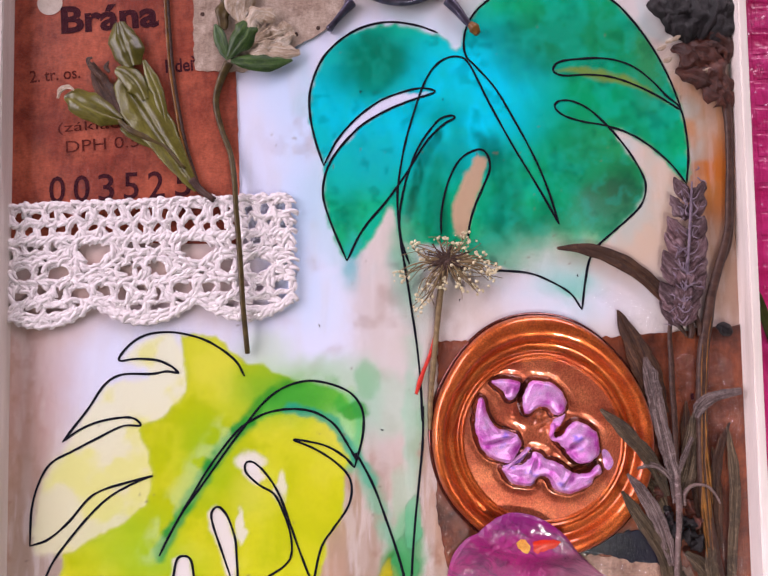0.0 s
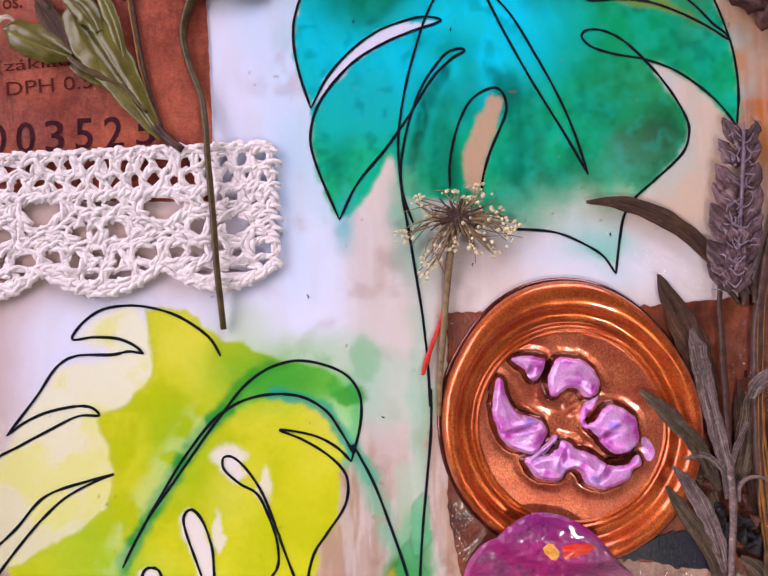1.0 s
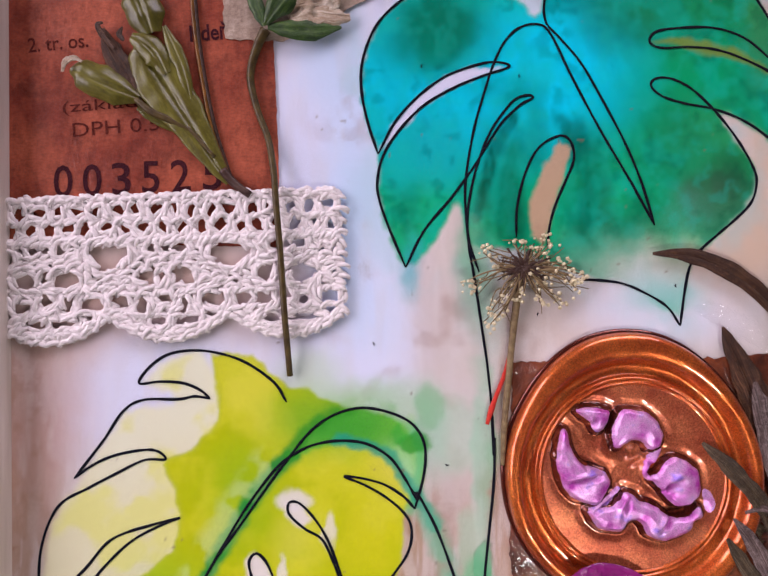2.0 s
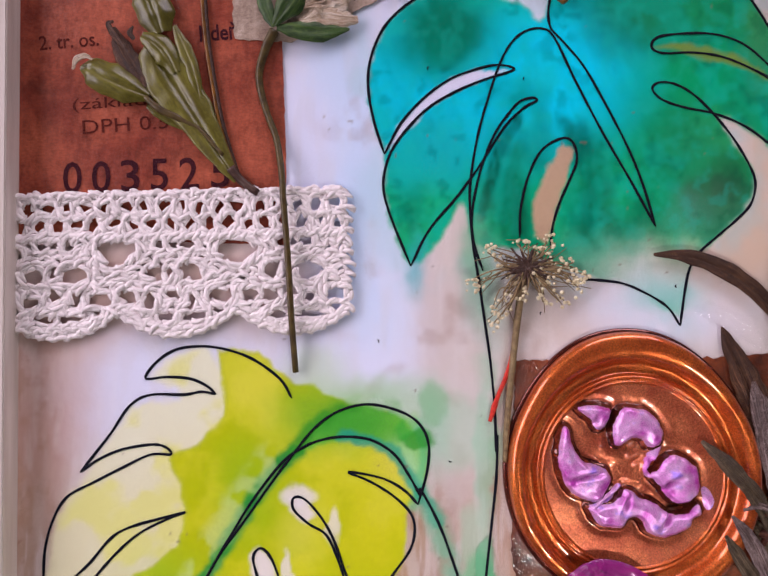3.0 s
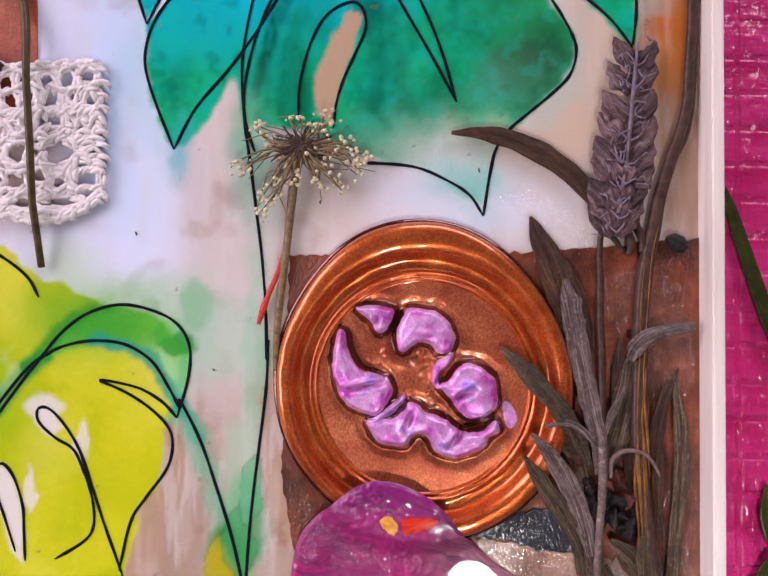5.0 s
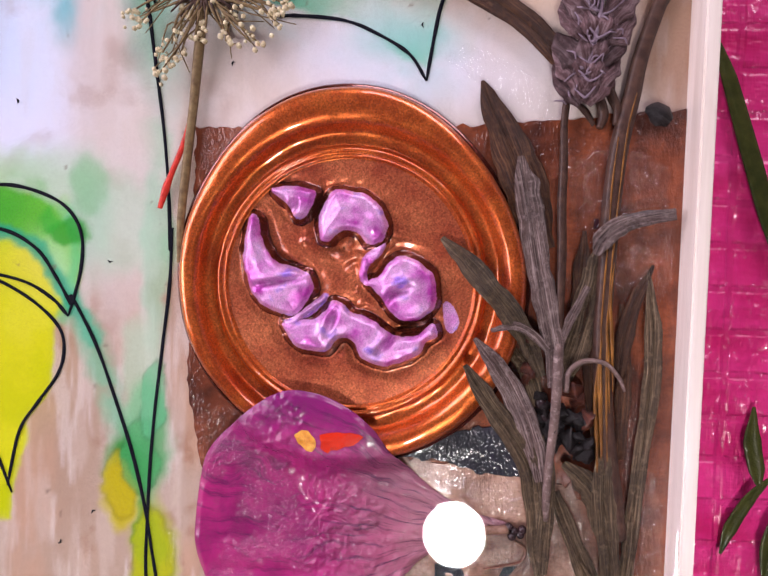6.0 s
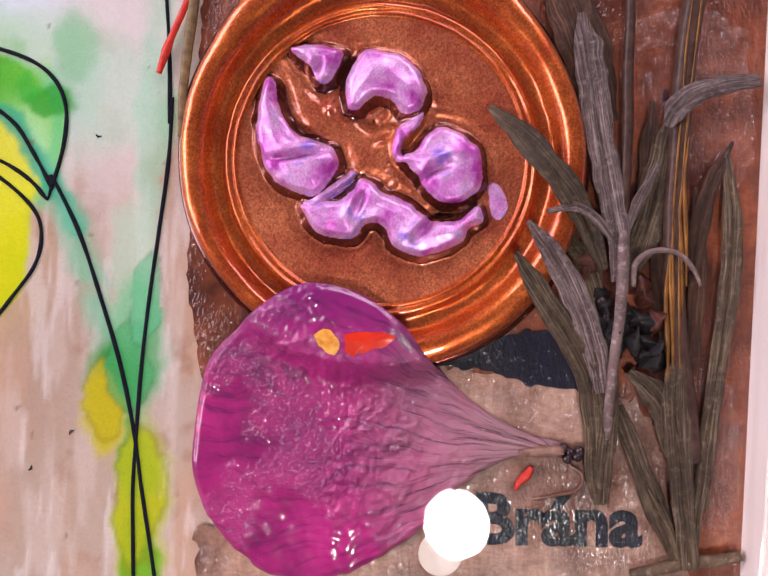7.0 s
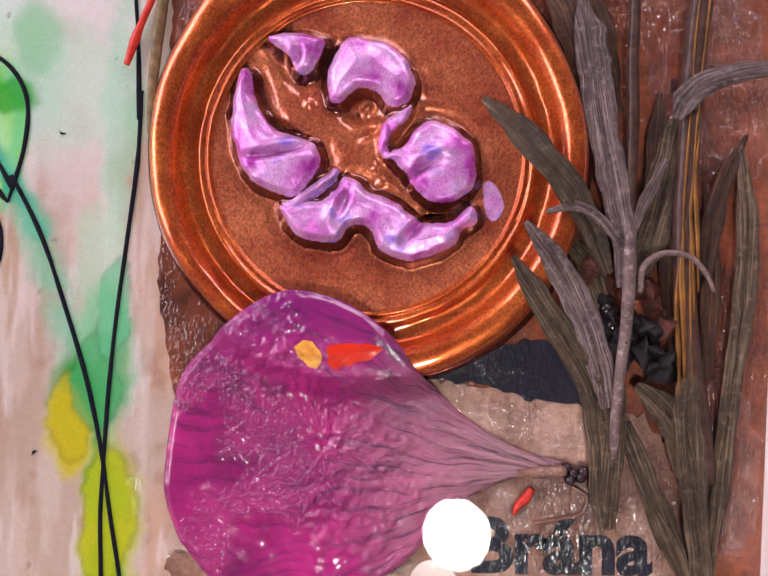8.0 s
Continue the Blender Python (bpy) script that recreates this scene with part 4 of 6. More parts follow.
# washes along the two long stalks
wash(0.4 * step(3.0, 0.3, line_distance(T4[12:], fx, fy)) * step(0.4, 0.6, fbm(px, py, 6, 4, 101)), (130, 190, 150))
wash(0.7 * step(2.2, 0.3, line_distance(G5B[:5], fx + 0.4, fy)) * step(0.3, 0.55, fbm(px, py, 5, 4, 103)), (110, 184, 150))
for (cx, cy), rx, ry, c, a in (
        (at([(4, -39.6)]), 2.4, 6.0, (70, 160, 100), 0.8), (at([(3.3, -33.7)]), 1.8, 6, (160, 206, 170), 0.45), (at([(-4.6, -18.8)]), 2.4, 1.3, (40, 150, 40), 0.8), (at([(-6.8, -17.6)]), 1.2, 1.6, (60, 170, 60), 0.7), (at([(1.8, -43.5)]), 1.2, 3.5, (34, 120, 40), 0.8), (at([(3.8, -49.3)]), 0.9, 4, (40, 130, 30), 0.8), (at([(2, -42.6)]), 2.4, 3, (60, 140, 60), 0.7),
        (at([(1.5, -45.6)]), 1.8, 3.4, (186, 172, 40), 0.95), (at([(4.8, -53.9)]), 2.3, 7.5, (170, 178, 36), 0.95), (at([(5, -58.6)]), 1.6, 5, (90, 160, 40), 0.8), (at([(4.5, -50.5)]), 1.6, 3, (96, 170, 50), 0.8),
        (at([(4.5, -20.6)]), 1.6, 9, (150, 200, 170), 0.6), (at([(-2.6, -14.5)]), 2, 3, (110, 180, 120), 0.5), (at([(-5.6, -16.3)]), 1.0, 1.0, (140, 200, 90), 0.3), (at([(1.1, -18.3)]), 3, 5, (170, 206, 180), 0.5)):
    wash(a * spot(cx, cy, rx, ry, 0.28), c)
for cx, cy, rx, ry, c in ((1.4, -44.6, 1.7, 3.4, (178, 164, 30)), (4.7, -52.8, 2.2, 6.2, (168, 170, 28)), (3.6, -41.2, 1.9, 4.2, (66, 156, 92)), (4.8, -35.4, 1.3, 4.0, (96, 178, 130))):
    d = np.sqrt(((wx - cx) / rx) ** 2 + ((wy - cy) / ry) ** 2)
    wash(0.7 * (1 - step(0.85, 1.02, d)), c)
    wash(0.45 * np.exp(-((d - 0.97) / 0.07) ** 2), tuple(int(v * 0.72) for v in c))
# dark flecks
wash(0.6 * step(0.9, 0.93, fbm(px, py, 1.1, 2, 111)), (120, 100, 90))

nx, ny = px.shape
paper = solid("painted_paper", np.column_stack([px.ravel(), py.ravel(), np.zeros(px.size)]),
              [(i * ny + j, (i + 1) * ny + j, (i + 1) * ny + j + 1, i * ny + j + 1) for i in range(nx - 1) for j in range(ny - 1)], PAPER)
pig = paper.data.color_attributes.new("pigment", 'FLOAT_COLOR', 'POINT')
pig.data.foreach_set("color", np.concatenate([col.reshape(-1, 3), np.ones((px.size, 1))], axis=1).astype(np.float32).ravel())
tagged(paper, "aged white paper painted with teal and yellow-green watercolour leaves", "painting")


def ink(points, width=0.34, z=0.08, label="black pen line"):
    c = spline(points, 9)
    n = len(c)
    s = np.arange(n) * 0.35 + points[0][0]
    w = width * (0.8 + 0.45 * vnoise(s, s * 0 + points[0][1], 3))
    w[:3] *= np.linspace(0.5, 0.9, 3)
    w[-3:] *= np.linspace(0.9, 0.5, 3)
    v, f = tube_data(lift(c, z), w / 2, 6, 0.25)
    return solid("ink_line", v, f, INK, paper, label)


for stroke in (T1, T2, T3, T4 + T4B[1:], T5, T6, T7, T8, T9, G1, G2, G3, G4, G5 + G5B, G6, G7, G8, G9, G10):
    ink(stroke)


for q in [(-3.6, 31.6), (-9.9, -6.3), (9.6, 30.5), (30.6, 2.2), (12.1, -1.8), (-17.2, 12.8)] + [(-0.3, -21.8), (-5, -51), (-1.2, -47.4)]:
    a = 2.4 * q[0]
    tube("speck", [q, (q[0] + 0.25 * math.cos(a), q[1] + 0.25 * math.sin(a)), (q[0] + 0.5 * math.cos(a + 0.5), q[1] + 0.5 * math.sin(a + 0.5))], 0.06, [0.05, 0.09, 0.03], INK, paper, "tiny dark fibre", sides=5)

# ---------------------------------------------------------------- cards and scraps under the flowers
def ragged(outline, amp=0.35, every=0.5, seed=0):
    """An outline with torn edges."""
    p = np.asarray(outline, float)
    out = []
    for a, b in zip(p, np.roll(p, -1, axis=0)):
        n = max(2, int(np.linalg.norm(b - a) / every))
        for k in range(n):
            q = a + (b - a) * k / n
            out.append((q[0] + amp * (vnoise(q[0] * 1.7, q[1] * 1.7, seed) - 0.5) * 2, q[1] + amp * (vnoise(q[0] * 1.7, q[1] * 1.7, seed + 40) - 0.5) * 2))
    return out


def lettering(text, left, right, height, z, mat, parent, weight=0.0, name="printed_text"):
    """Flat print from the base line's left end to its right end, of the given height."""
    cu = bpy.data.curves.new(name, 'FONT')
    cu.body, cu.offset, cu.resolution_u = text, weight, 3
    tmp = new("letters", cu)
    me = bpy.data.meshes.new_from_object(tmp.evaluated_get(bpy.context.evaluated_depsgraph_get()))
    bpy.data.objects.remove(tmp)
    co = np.array([v.co[:] for v in me.vertices])
    lo, hi = co.min(0), co.max(0)
    l, r = np.array(left, float), np.array(right, float)
    ex = (r - l) / max(hi[0] - lo[0], 1e-6)
    ey = np.array([-ex[1], ex[0]]) / np.linalg.norm(ex) * height / (hi[1] - lo[1])
    for v, c in zip(me.vertices, co):
        q = l + ex * (c[0] - lo[0]) + ey * (c[1] - lo[1])
        v.co = (q[0] * MM, q[1] * MM, z * MM)
    me.materials.clear()
    me.materials.append(mat)
    ob = new(name, me)
    ob.parent = parent
    ob["label"] = "printed " + ("number" if text.isdigit() else "word")
    return ob


def disc(name, c, r, z0, z1, mat, parent, label=""):
    return slab(name, [(c[0] + r * math.cos(a), c[1] + r * math.sin(a)) for a in np.linspace(0, 2 * math.pi, 28, endpoint=False)], z0, z1, mat, parent, label)


ticket = thing("entry_ticket", "red-brown paper ticket glued flat, printed with a number", "ticket")
slab("card", ragged([(-60.1, 55), (-58.4, 6.9)] + [(-22.3, 6.6), (-23.1, 24.2), (-24.1, 42.1)][0:3] + [(-21, 55)], 0.12, 0.8, 3), 0.03, 0.22, TICKET, ticket)
LZ = 0.27
for ch, a, b in zip("003525", [(-52.3, 12.9), (-48.5, 13.1), (-44.6, 13.3), (-40.7, 13.6), (-36.8, 13.8), (-32.7, 14.1)], [(-49.8, 13), (-46, 13.2), (-42.1, 13.5), (-38.4, 13.7), (-34.3, 14), (-30.2, 14.2)]):
    lettering(ch, a, b, 4.3, LZ, STAMP, ticket, 0.008)
lettering("Brána", [(-51.6, 40.4)][0], [(-36.1, 41.8)][0], 4.6, LZ, STAMP, ticket, 0.035)
lettering("(základ", [(-51.4, 23.8)][0], [(-41.7, 24.7)][0], 2.0, LZ, STAMP_FAINT, ticket, 0.0)
lettering("DPH 0.5", [(-50, 21)][0], [(-38.6, 22.1)][0], 1.9, LZ, STAMP_FAINT, ticket, 0.0)
lettering("2. tr. os.", [(-56.2, 32.3)][0], [(-48.3, 33.2)][0], 2.0, LZ, STAMP_FAINT, ticket, 0.012)
lettering("1 deň", [(-34.8, 34.1)][0], [(-29.6, 34.6)][0], 2.5, LZ, STAMP, ticket, 0.02)
disc("punched_hole", [(-53.7, 45.6)][0], 2.0, 0.1, 0.3, WHITE_DISC, ticket, "round ivory dot in the ticket")

scrap = thing("paper_scrap", "torn beige paper scrap with brown flecks", "paper")
slab("sheet", ragged([(-31.2, 52.3), (-5.1, 52.6), (-6.7, 45.1), (-7.4, 43), (-11.4, 40.1), (-14.5, 38.6), (-17.6, 35.6), (-23.1, 34.3), (-30.1, 34.6)], 0.25, 0.6, 5), 0.24, 0.36, SCRAP, scrap)
for q in [(-29.2, 43.9), (-14.1, 40.7), (-10.6, 41.8), (-20.7, 35.1)]:
    disc("fleck", q, 0.35, 0.35, 0.4, STEM_DARK, scrap, "brown fleck")

low_ticket = thing("entry_ticket", "red-brown crinkled paper ticket beneath the wax seal", "ticket")
slab("card", ragged([(8.5, -8.4), (23.1, -7.9), (37.4, -7.6)] + [(56.4, -5.6), (56.2, -71)] + [(20.6, -69), (15.3, -64.3), (13.9, -51.7), (9.6, -41.8), (8.2, -33.5)], 0.25, 0.6, 7), 0.03, 0.2, TICKET_LOW, low_ticket)
tan_card = thing("entry_ticket", "tan crinkled ticket piece with a navy stamped edge", "ticket")
slab("card", ragged([(28.9, -40.1), (34.7, -40.6), (42.6, -41.6), (46.3, -42.3), (48.7, -44.9), (49.7, -49.8), (51.6, -55.9), (53.2, -66.9), (13.4, -69.5), (10.4, -59.5), (9.8, -55.3), (18.9, -50.6)], 0.45, 0.5, 9), 0.18, 0.34, TAN, tan_card)
slab("stamped_bar", ragged([(29.3, -40.5), (32.6, -38.8), (35.8, -37.2), (39.5, -36.6), (41.4, -37.8), (43.2, -41.9), (39.7, -41.6), (36.8, -41.4), (33.7, -40.3)], 0.3, 0.35, 11), 0.3, 0.42, NAVY, tan_card, "navy ink bar")
lettering("Brána", [(33.7, -55.2)][0], [(47.6, -54.7)][0], 4.5, 0.38, NAVY, tan_card, 0.04)
disc("punched_hole", [(30.8, -56.1)][0], 1.85, 0.3, 0.44, WHITE_DISC, tan_card, "round ivory dot in the ticket")
tube("red_fibre", [(38.1, -48.3), (37.6, -49.1), (37.1, -49.6), (36.8, -50.3)], 0.6, [0.25, 0.4, 0.3, 0.15], RED, tan_card, "red fibre")
tube("fibre", [(41.2, -48), (42.3, -48.7), (42, -50), (40.1, -50.6), (38.3, -51)], 0.5, 0.14, TAN, tan_card)
lettering("1", [(47.6, -17.3)][0], [(48.1, -17.3)][0], 1.0, 0.25, STAMP, low_ticket, 0.02)

# ---------------------------------------------------------------- crocheted lace
lace = thing("lace_strip", "white crocheted cotton lace strip with scalloped edge", "lace")
LO = np.array([(-57.5, 12.4)][0])
LU = np.array([(-15.1, 14.3)][0]) - LO
LLEN = float(np.linalg.norm(LU))
LU /= LLEN
LV = np.array([LU[1], -LU[0]])
rs = np.random.RandomState(5)


def lower_edge(u):
    """Scalloped lower edge: deepest at each fan's middle, with a cusp between two fans."""
    w = min(abs(u - c) for c in (4.6, 20.2, 35.8))
    return 18.9 - 0.052 * w * w


# gaps between the stitches: two staggered rows, then the same set in each fan
GAPS = [(u + rs.uniform(-0.25, 0.25), 1.9 + rs.uniform(-0.15, 0.15), rs.uniform(0.36, 0.56), rs.uniform(0.42, 0.6)) for u in np.arange(0.9, 42.0, 2.52)]
GAPS += [(u + rs.uniform(-0.25, 0.25), 4.25 + rs.uniform(-0.15, 0.15), rs.uniform(0.36, 0.62), rs.uniform(0.46, 0.66)) for u in np.arange(-0.3, 42.0, 2.48)]
for c in (4.6, 20.2, 35.8):
    fan = [(-7.8, 7.6, 2.7, 1.25), (-7.8, 8.7, 1.6, 0.9), (-2.1, 6.9, 0.5, 0.6), (-0.3, 6.8, 0.5, 0.55), (1.8, 6.8, 0.55, 0.5), (-2.9, 10.8, 1.1, 1.0), (2.2, 10.7, 1.6, 1.15), (-0.6, 10.6, 0.5, 0.6),
           (-6.4, 13.6, 1.1, 0.75), (-3.2, 14.2, 0.95, 0.9), (-0.2, 13.7, 0.7, 0.7), (2.2, 14.2, 0.6, 0.8), (5.6, 13.9, 1.4, 1.0), (-1.6, 16.6, 0.9, 0.5), (2.0, 16.5, 1.5, 0.55), (5.2, 15.9, 0.5, 0.4)]
    for du, v, a, b in fan:
        GAPS.append((c + du + rs.uniform(-0.3, 0.3), v + rs.uniform(-0.2, 0.2), a * rs.uniform(0.7, 0.95), b * rs.uniform(0.68, 0.92)))
GA = np.array(GAPS)


def nearest_gap(u, v):
    """How far a spot is from the edge of the nearest gap, and the way along that edge."""
    du, dv = u - GA[:, 0], v - GA[:, 1]
    q = np.hypot(du / GA[:, 2], dv / GA[:, 3])
    far = (q - 1) * np.minimum(GA[:, 2], GA[:, 3])
    k = int(np.argmin(far))
    nu, nv = du[k] / GA[k, 2] ** 2, dv[k] / GA[k, 3] ** 2
    ln = max(math.hypot(nu, nv), 1e-6)
    return far[k], np.array((-nv / ln, nu / ln))


def yarn(heap, mid, way, length, r, z):
    """One loop of two-ply yarn, arched over the stitches beneath it."""
    nrm = np.array((-way[1], way[0]))
    twist = rs.uniform(0, 6.28)
    for ply in (0, math.pi):
        path = []
        for w in np.linspace(-1, 1, 6):
            off = 0.5 * r * math.cos(twist + ply + w * 1.3)
            q = mid + way * w * length / 2 + nrm * (off + 0.12 * length * (w * w - 0.4))
            p = LO + LU * q[0] + LV * q[1]
            path.append((p[0], p[1], z + 0.2 * (1 - w * w) + 0.4 * r * math.sin(twist + ply + w * 1.3)))
        heap.add(tube_data(path, [r * 0.4, r * 0.68, r * 0.72, r * 0.72, r * 0.68, r * 0.4], 6, 0.7))


band, edge = Heap(), Heap()
for v in np.arange(0.25, 19.0, 0.74):
    for u in np.arange(-0.5, LLEN + 0.4, 0.86):
        q = np.array((u + 0.43 * (int(v / 0.74) % 2) + rs.uniform(-0.22, 0.22), v + rs.uniform(-0.16, 0.16)))
        if q[1] > lower_edge(q[0]) - 0.3:
            continue
        far, way = nearest_gap(*q)
        if far < (0.08 if q[1] < 6.2 else 0.16):
            continue
        if far > 0.9 or q[1] < 0.8:
            lean = 0.45 if int(u / 0.86) % 2 else -0.5
            way = np.array((math.cos(lean), math.sin(lean)))
        a = rs.normal(0, 0.25)
        way = np.array((way[0] * math.cos(a) - way[1] * math.sin(a), way[0] * math.sin(a) + way[1] * math.cos(a)))
        yarn(band if q[1] < 6.2 else edge, q, way, rs.uniform(1.5, 2.3), rs.uniform(0.32, 0.46), 0.3 + rs.uniform(0, 0.4))
for k, u in enumerate(np.arange(-0.3, LLEN + 0.2, 0.8)):
    lean = 0.55 if k % 2 else 0.1
    yarn(band, np.array((u, 0.2 + 0.2 * math.sin(u * 2.4))), np.array((math.cos(lean), math.sin(lean))), 1.6, 0.46, 0.55)
    yarn(band, np.array((u, 5.9 + rs.uniform(-0.15, 0.15))), np.array((math.cos(lean), -math.sin(lean))), 1.6, 0.44, 0.6)
    slope = (lower_edge(u + 0.4) - lower_edge(u - 0.4)) / 0.8
    for o in (0.0, 0.75):
        d = np.array((1.0, slope + (0.35 if k % 2 else -0.25)))
        yarn(edge, np.array((u + o * 0.4, lower_edge(u) - o)), d / np.linalg.norm(d), 1.7, 0.46, 0.5)
band.make("header_band", LACE, lace)
edge.make("scalloped_edge", LACE, lace)

# ---------------------------------------------------------------- bud sprig and white flower on the ticket
sprig = thing("bud_sprig", "pressed olive-green sprig of closed flower buds", "flower")
blade("calyx", [(-29.2, 15.0), (-31.4, 18.1), (-34.2, 22.5), (-36.9, 26.6), (-39.5, 30.8), (-40.8, 33.8)], [0.8, 0.9, 1.0, 1.0, 0.9, 0.8], [0.9, 2.8, 4.6, 6.6, 7.0, 3.0], BUD, sprig, cup=0.16, ripple=0.25, across=14)
blade("bud", [(-41.2, 26.1), (-43.8, 27.1), (-46.5, 28.3), (-48.9, 29.5), (-50.3, 29.8)], 0.9, [1.2, 4.0, 4.7, 3.6, 0.8], BUD, sprig, "plump glossy closed bud", cup=0.5, ripple=0.15, across=14, seed=2)
blade("bud", [(-39.6, 34.7), (-40.4, 36.8), (-41.4, 39.3), (-42.2, 41.9)], 1.1, [2.6, 5.0, 4.8, 1.8], BUD, sprig, "plump glossy closed bud", cup=0.45, ripple=0.2, across=14, seed=3)
blade("bud", [(-37.5, 29.3), (-38.8, 31.6), (-40.5, 33.3), (-42.2, 34.2)], 1.4, [1.4, 3.4, 3.2, 1.2], BUD, sprig, cup=0.35, ripple=0.25, across=12, seed=5)
blade("bract", [(-34.3, 25.9), (-35.4, 29.8), (-36.7, 32.8), (-38, 35.8)], 1.2, [0.8, 1.9, 2.0, 0.5], BUD, sprig, cup=0.3, ripple=0.3, across=10, seed=4)
blade("bract", [(-41.2, 25.9), (-43.2, 29.8), (-45, 32.7), (-46.3, 35.5)], 0.8, [1.4, 3.2, 2.8, 0.6], BROWN_LEAF, sprig, "brown papery bract", cup=0.2, ripple=0.5, across=10, seed=6)
blade("bract", [(-44.5, 32.7), (-45.8, 34.2), (-46.8, 35.7), (-46.1, 36.2)], 1.2, [0.5, 0.9, 0.8, 0.3], BROWN_LEAF, sprig, cup=0.4, ripple=0.6, seed=7)
blade("bract", [(-43.2, 33.7), (-43.8, 34.5), (-43.4, 35.5)], 1.4, [0.4, 0.8, 0.3], BROWN_LEAF, sprig, cup=0.4, ripple=0.6, seed=9)
blade("bract", [(-35.3, 21.5), (-37.8, 22.9), (-40.2, 24.2), (-41.4, 24.9)], 0.8, [0.5, 1.5, 1.3, 0.5], BUD, sprig, cup=0.3, ripple=0.3, seed=10)
blade("bract", [(-50.9, 29.2), (-50.5, 30.5), (-49.4, 31), (-48.4, 30.6)], 1.9, [0.3, 0.7, 0.7, 0.3], PALE, sprig, "pale papery bud tip", cup=0.3, ripple=0.9, seed=8)
tube("stalk", [(-41.6, 26), (-39.6, 24.4), (-37.1, 23.3), (-34.1, 21.6), (-31, 18.4)], 0.9, [0.4, 0.55, 0.55, 0.4, 0.3], STEM_GREEN, sprig)
tube("stalk", [(-30, 16.7), (-28.6, 15.1), (-26.3, 13.4)], [0.8, 0.7, 1.1], [0.7, 0.6, 0.5], STEM_DARK, sprig)
tube("stalk", [(-35.8, 58), (-35.3, 48), (-34.6, 40), (-33.9, 33.9), (-32.8, 27.8), (-31.6, 22.1), (-29.3, 16.1)], 0.6, [0.24, 0.25, 0.28, 0.25, 0.25, 0.28, 0.3], STRAW, sprig, "thin straw stalk")
tube("stalk", [(-35.4, 58), (-34.9, 48), (-34.2, 40), (-33.5, 33.9), (-32.4, 27.8), (-31.1, 22.1), (-29.1, 16.1)], 0.5, 0.26, STEM_DARK, sprig)

white_flower = thing("white_flower", "pressed white flower with green sepals on a long stem", "flower")
tube("stem", [(-24.7, 35.6), (-25.9, 32.9), (-26.6, 29.2), (-25.6, 24.9), (-24.1, 21), (-23.2, 16.6), (-22.7, 11.8), (-22, 4.9), (-21.4, -2.7), (-20.8, -10.3)], [0.9, 0.8, 0.7, 0.7, 0.8, 1.6, 2.1, 2.1, 2.0, 0.6], [0.75, 0.62, 0.5, 0.45, 0.45, 0.45, 0.42, 0.42, 0.42, 0.4], STEM_GREEN, white_flower, sides=8)
blade("sepal", [(-24.7, 36.1), (-25.7, 38.3), (-26.3, 40.3), (-26.9, 41.9)], 1.1, [0.8, 2.0, 1.8, 0.5], SEPAL, white_flower, cup=0.3, ripple=0.4)
blade("sepal", [(-24.6, 36.2), (-23.1, 38.7), (-21.8, 40.7), (-20.7, 42.9)], 1.4, [0.8, 3.6, 3.8, 1.0], SEPAL, white_flower, cup=0.28, ripple=0.4, across=8, seed=3)
blade("sepal", [(-24.3, 35.9), (-21.3, 35.6), (-18.1, 35.5), (-14.5, 36)], 1.2, [0.7, 2.5, 2.6, 0.3], SEPAL, white_flower, cup=0.25, ripple=0.3, seed=4)
crumpled = blade("petal", [(-21.7, 37.5), (-19.4, 39.5), (-16.7, 40), (-14.4, 41)], 0.9, [1.5, 5.5, 6.0, 2.0], PALE, white_flower, cup=0.15, ripple=1.2, across=10, seed=5)
blade("petal", [(-21.3, 37.1), (-18.2, 37.5), (-15.5, 37.3), (-13.4, 37.6)], 1.0, [1.0, 2.6, 3.0, 1.0], PALE, white_flower, cup=0.3, ripple=1.2, across=8, seed=6)
blade("petal", [(-21.3, 41.1), (-20.7, 42.8), (-19.1, 43.4), (-17.4, 42.6)], 1.5, [1.0, 3.0, 3.2, 1.5], PALE, white_flower, cup=0.35, ripple=1.0, across=8, seed=7)
blade("petal", [(-23, 42.3), (-23.2, 44.4), (-22.3, 46.4), (-21.2, 48.9)], 1.2, [1.0, 3.4, 4.0, 2.5], PALE, white_flower, cup=0.3, ripple=1.2, across=8, seed=8)
blade("petal", [(-25.7, 41.1), (-25.8, 43.5), (-25.3, 45.6), (-24.7, 48.5)], 0.8, [1.0, 2.2, 2.5, 2.0], STEM_GREEN, white_flower, cup=0.3, ripple=0.9, seed=9)
for k in range(9):
    a = 0.15 + 0.19 * k
    c0 = np.array([(-21.8, 38.7)][0])
    e = c0 + np.array([math.cos(a), math.sin(a)]) * (6.0 + 1.5 * math.sin(k * 2.1))
    tube("petal_fold", [tuple(c0), tuple((c0 * 0.45 + e * 0.55) + (0.3, -0.2)), tuple(e)], 1.3, [0.06, 0.11, 0.05], PALE, crumpled)

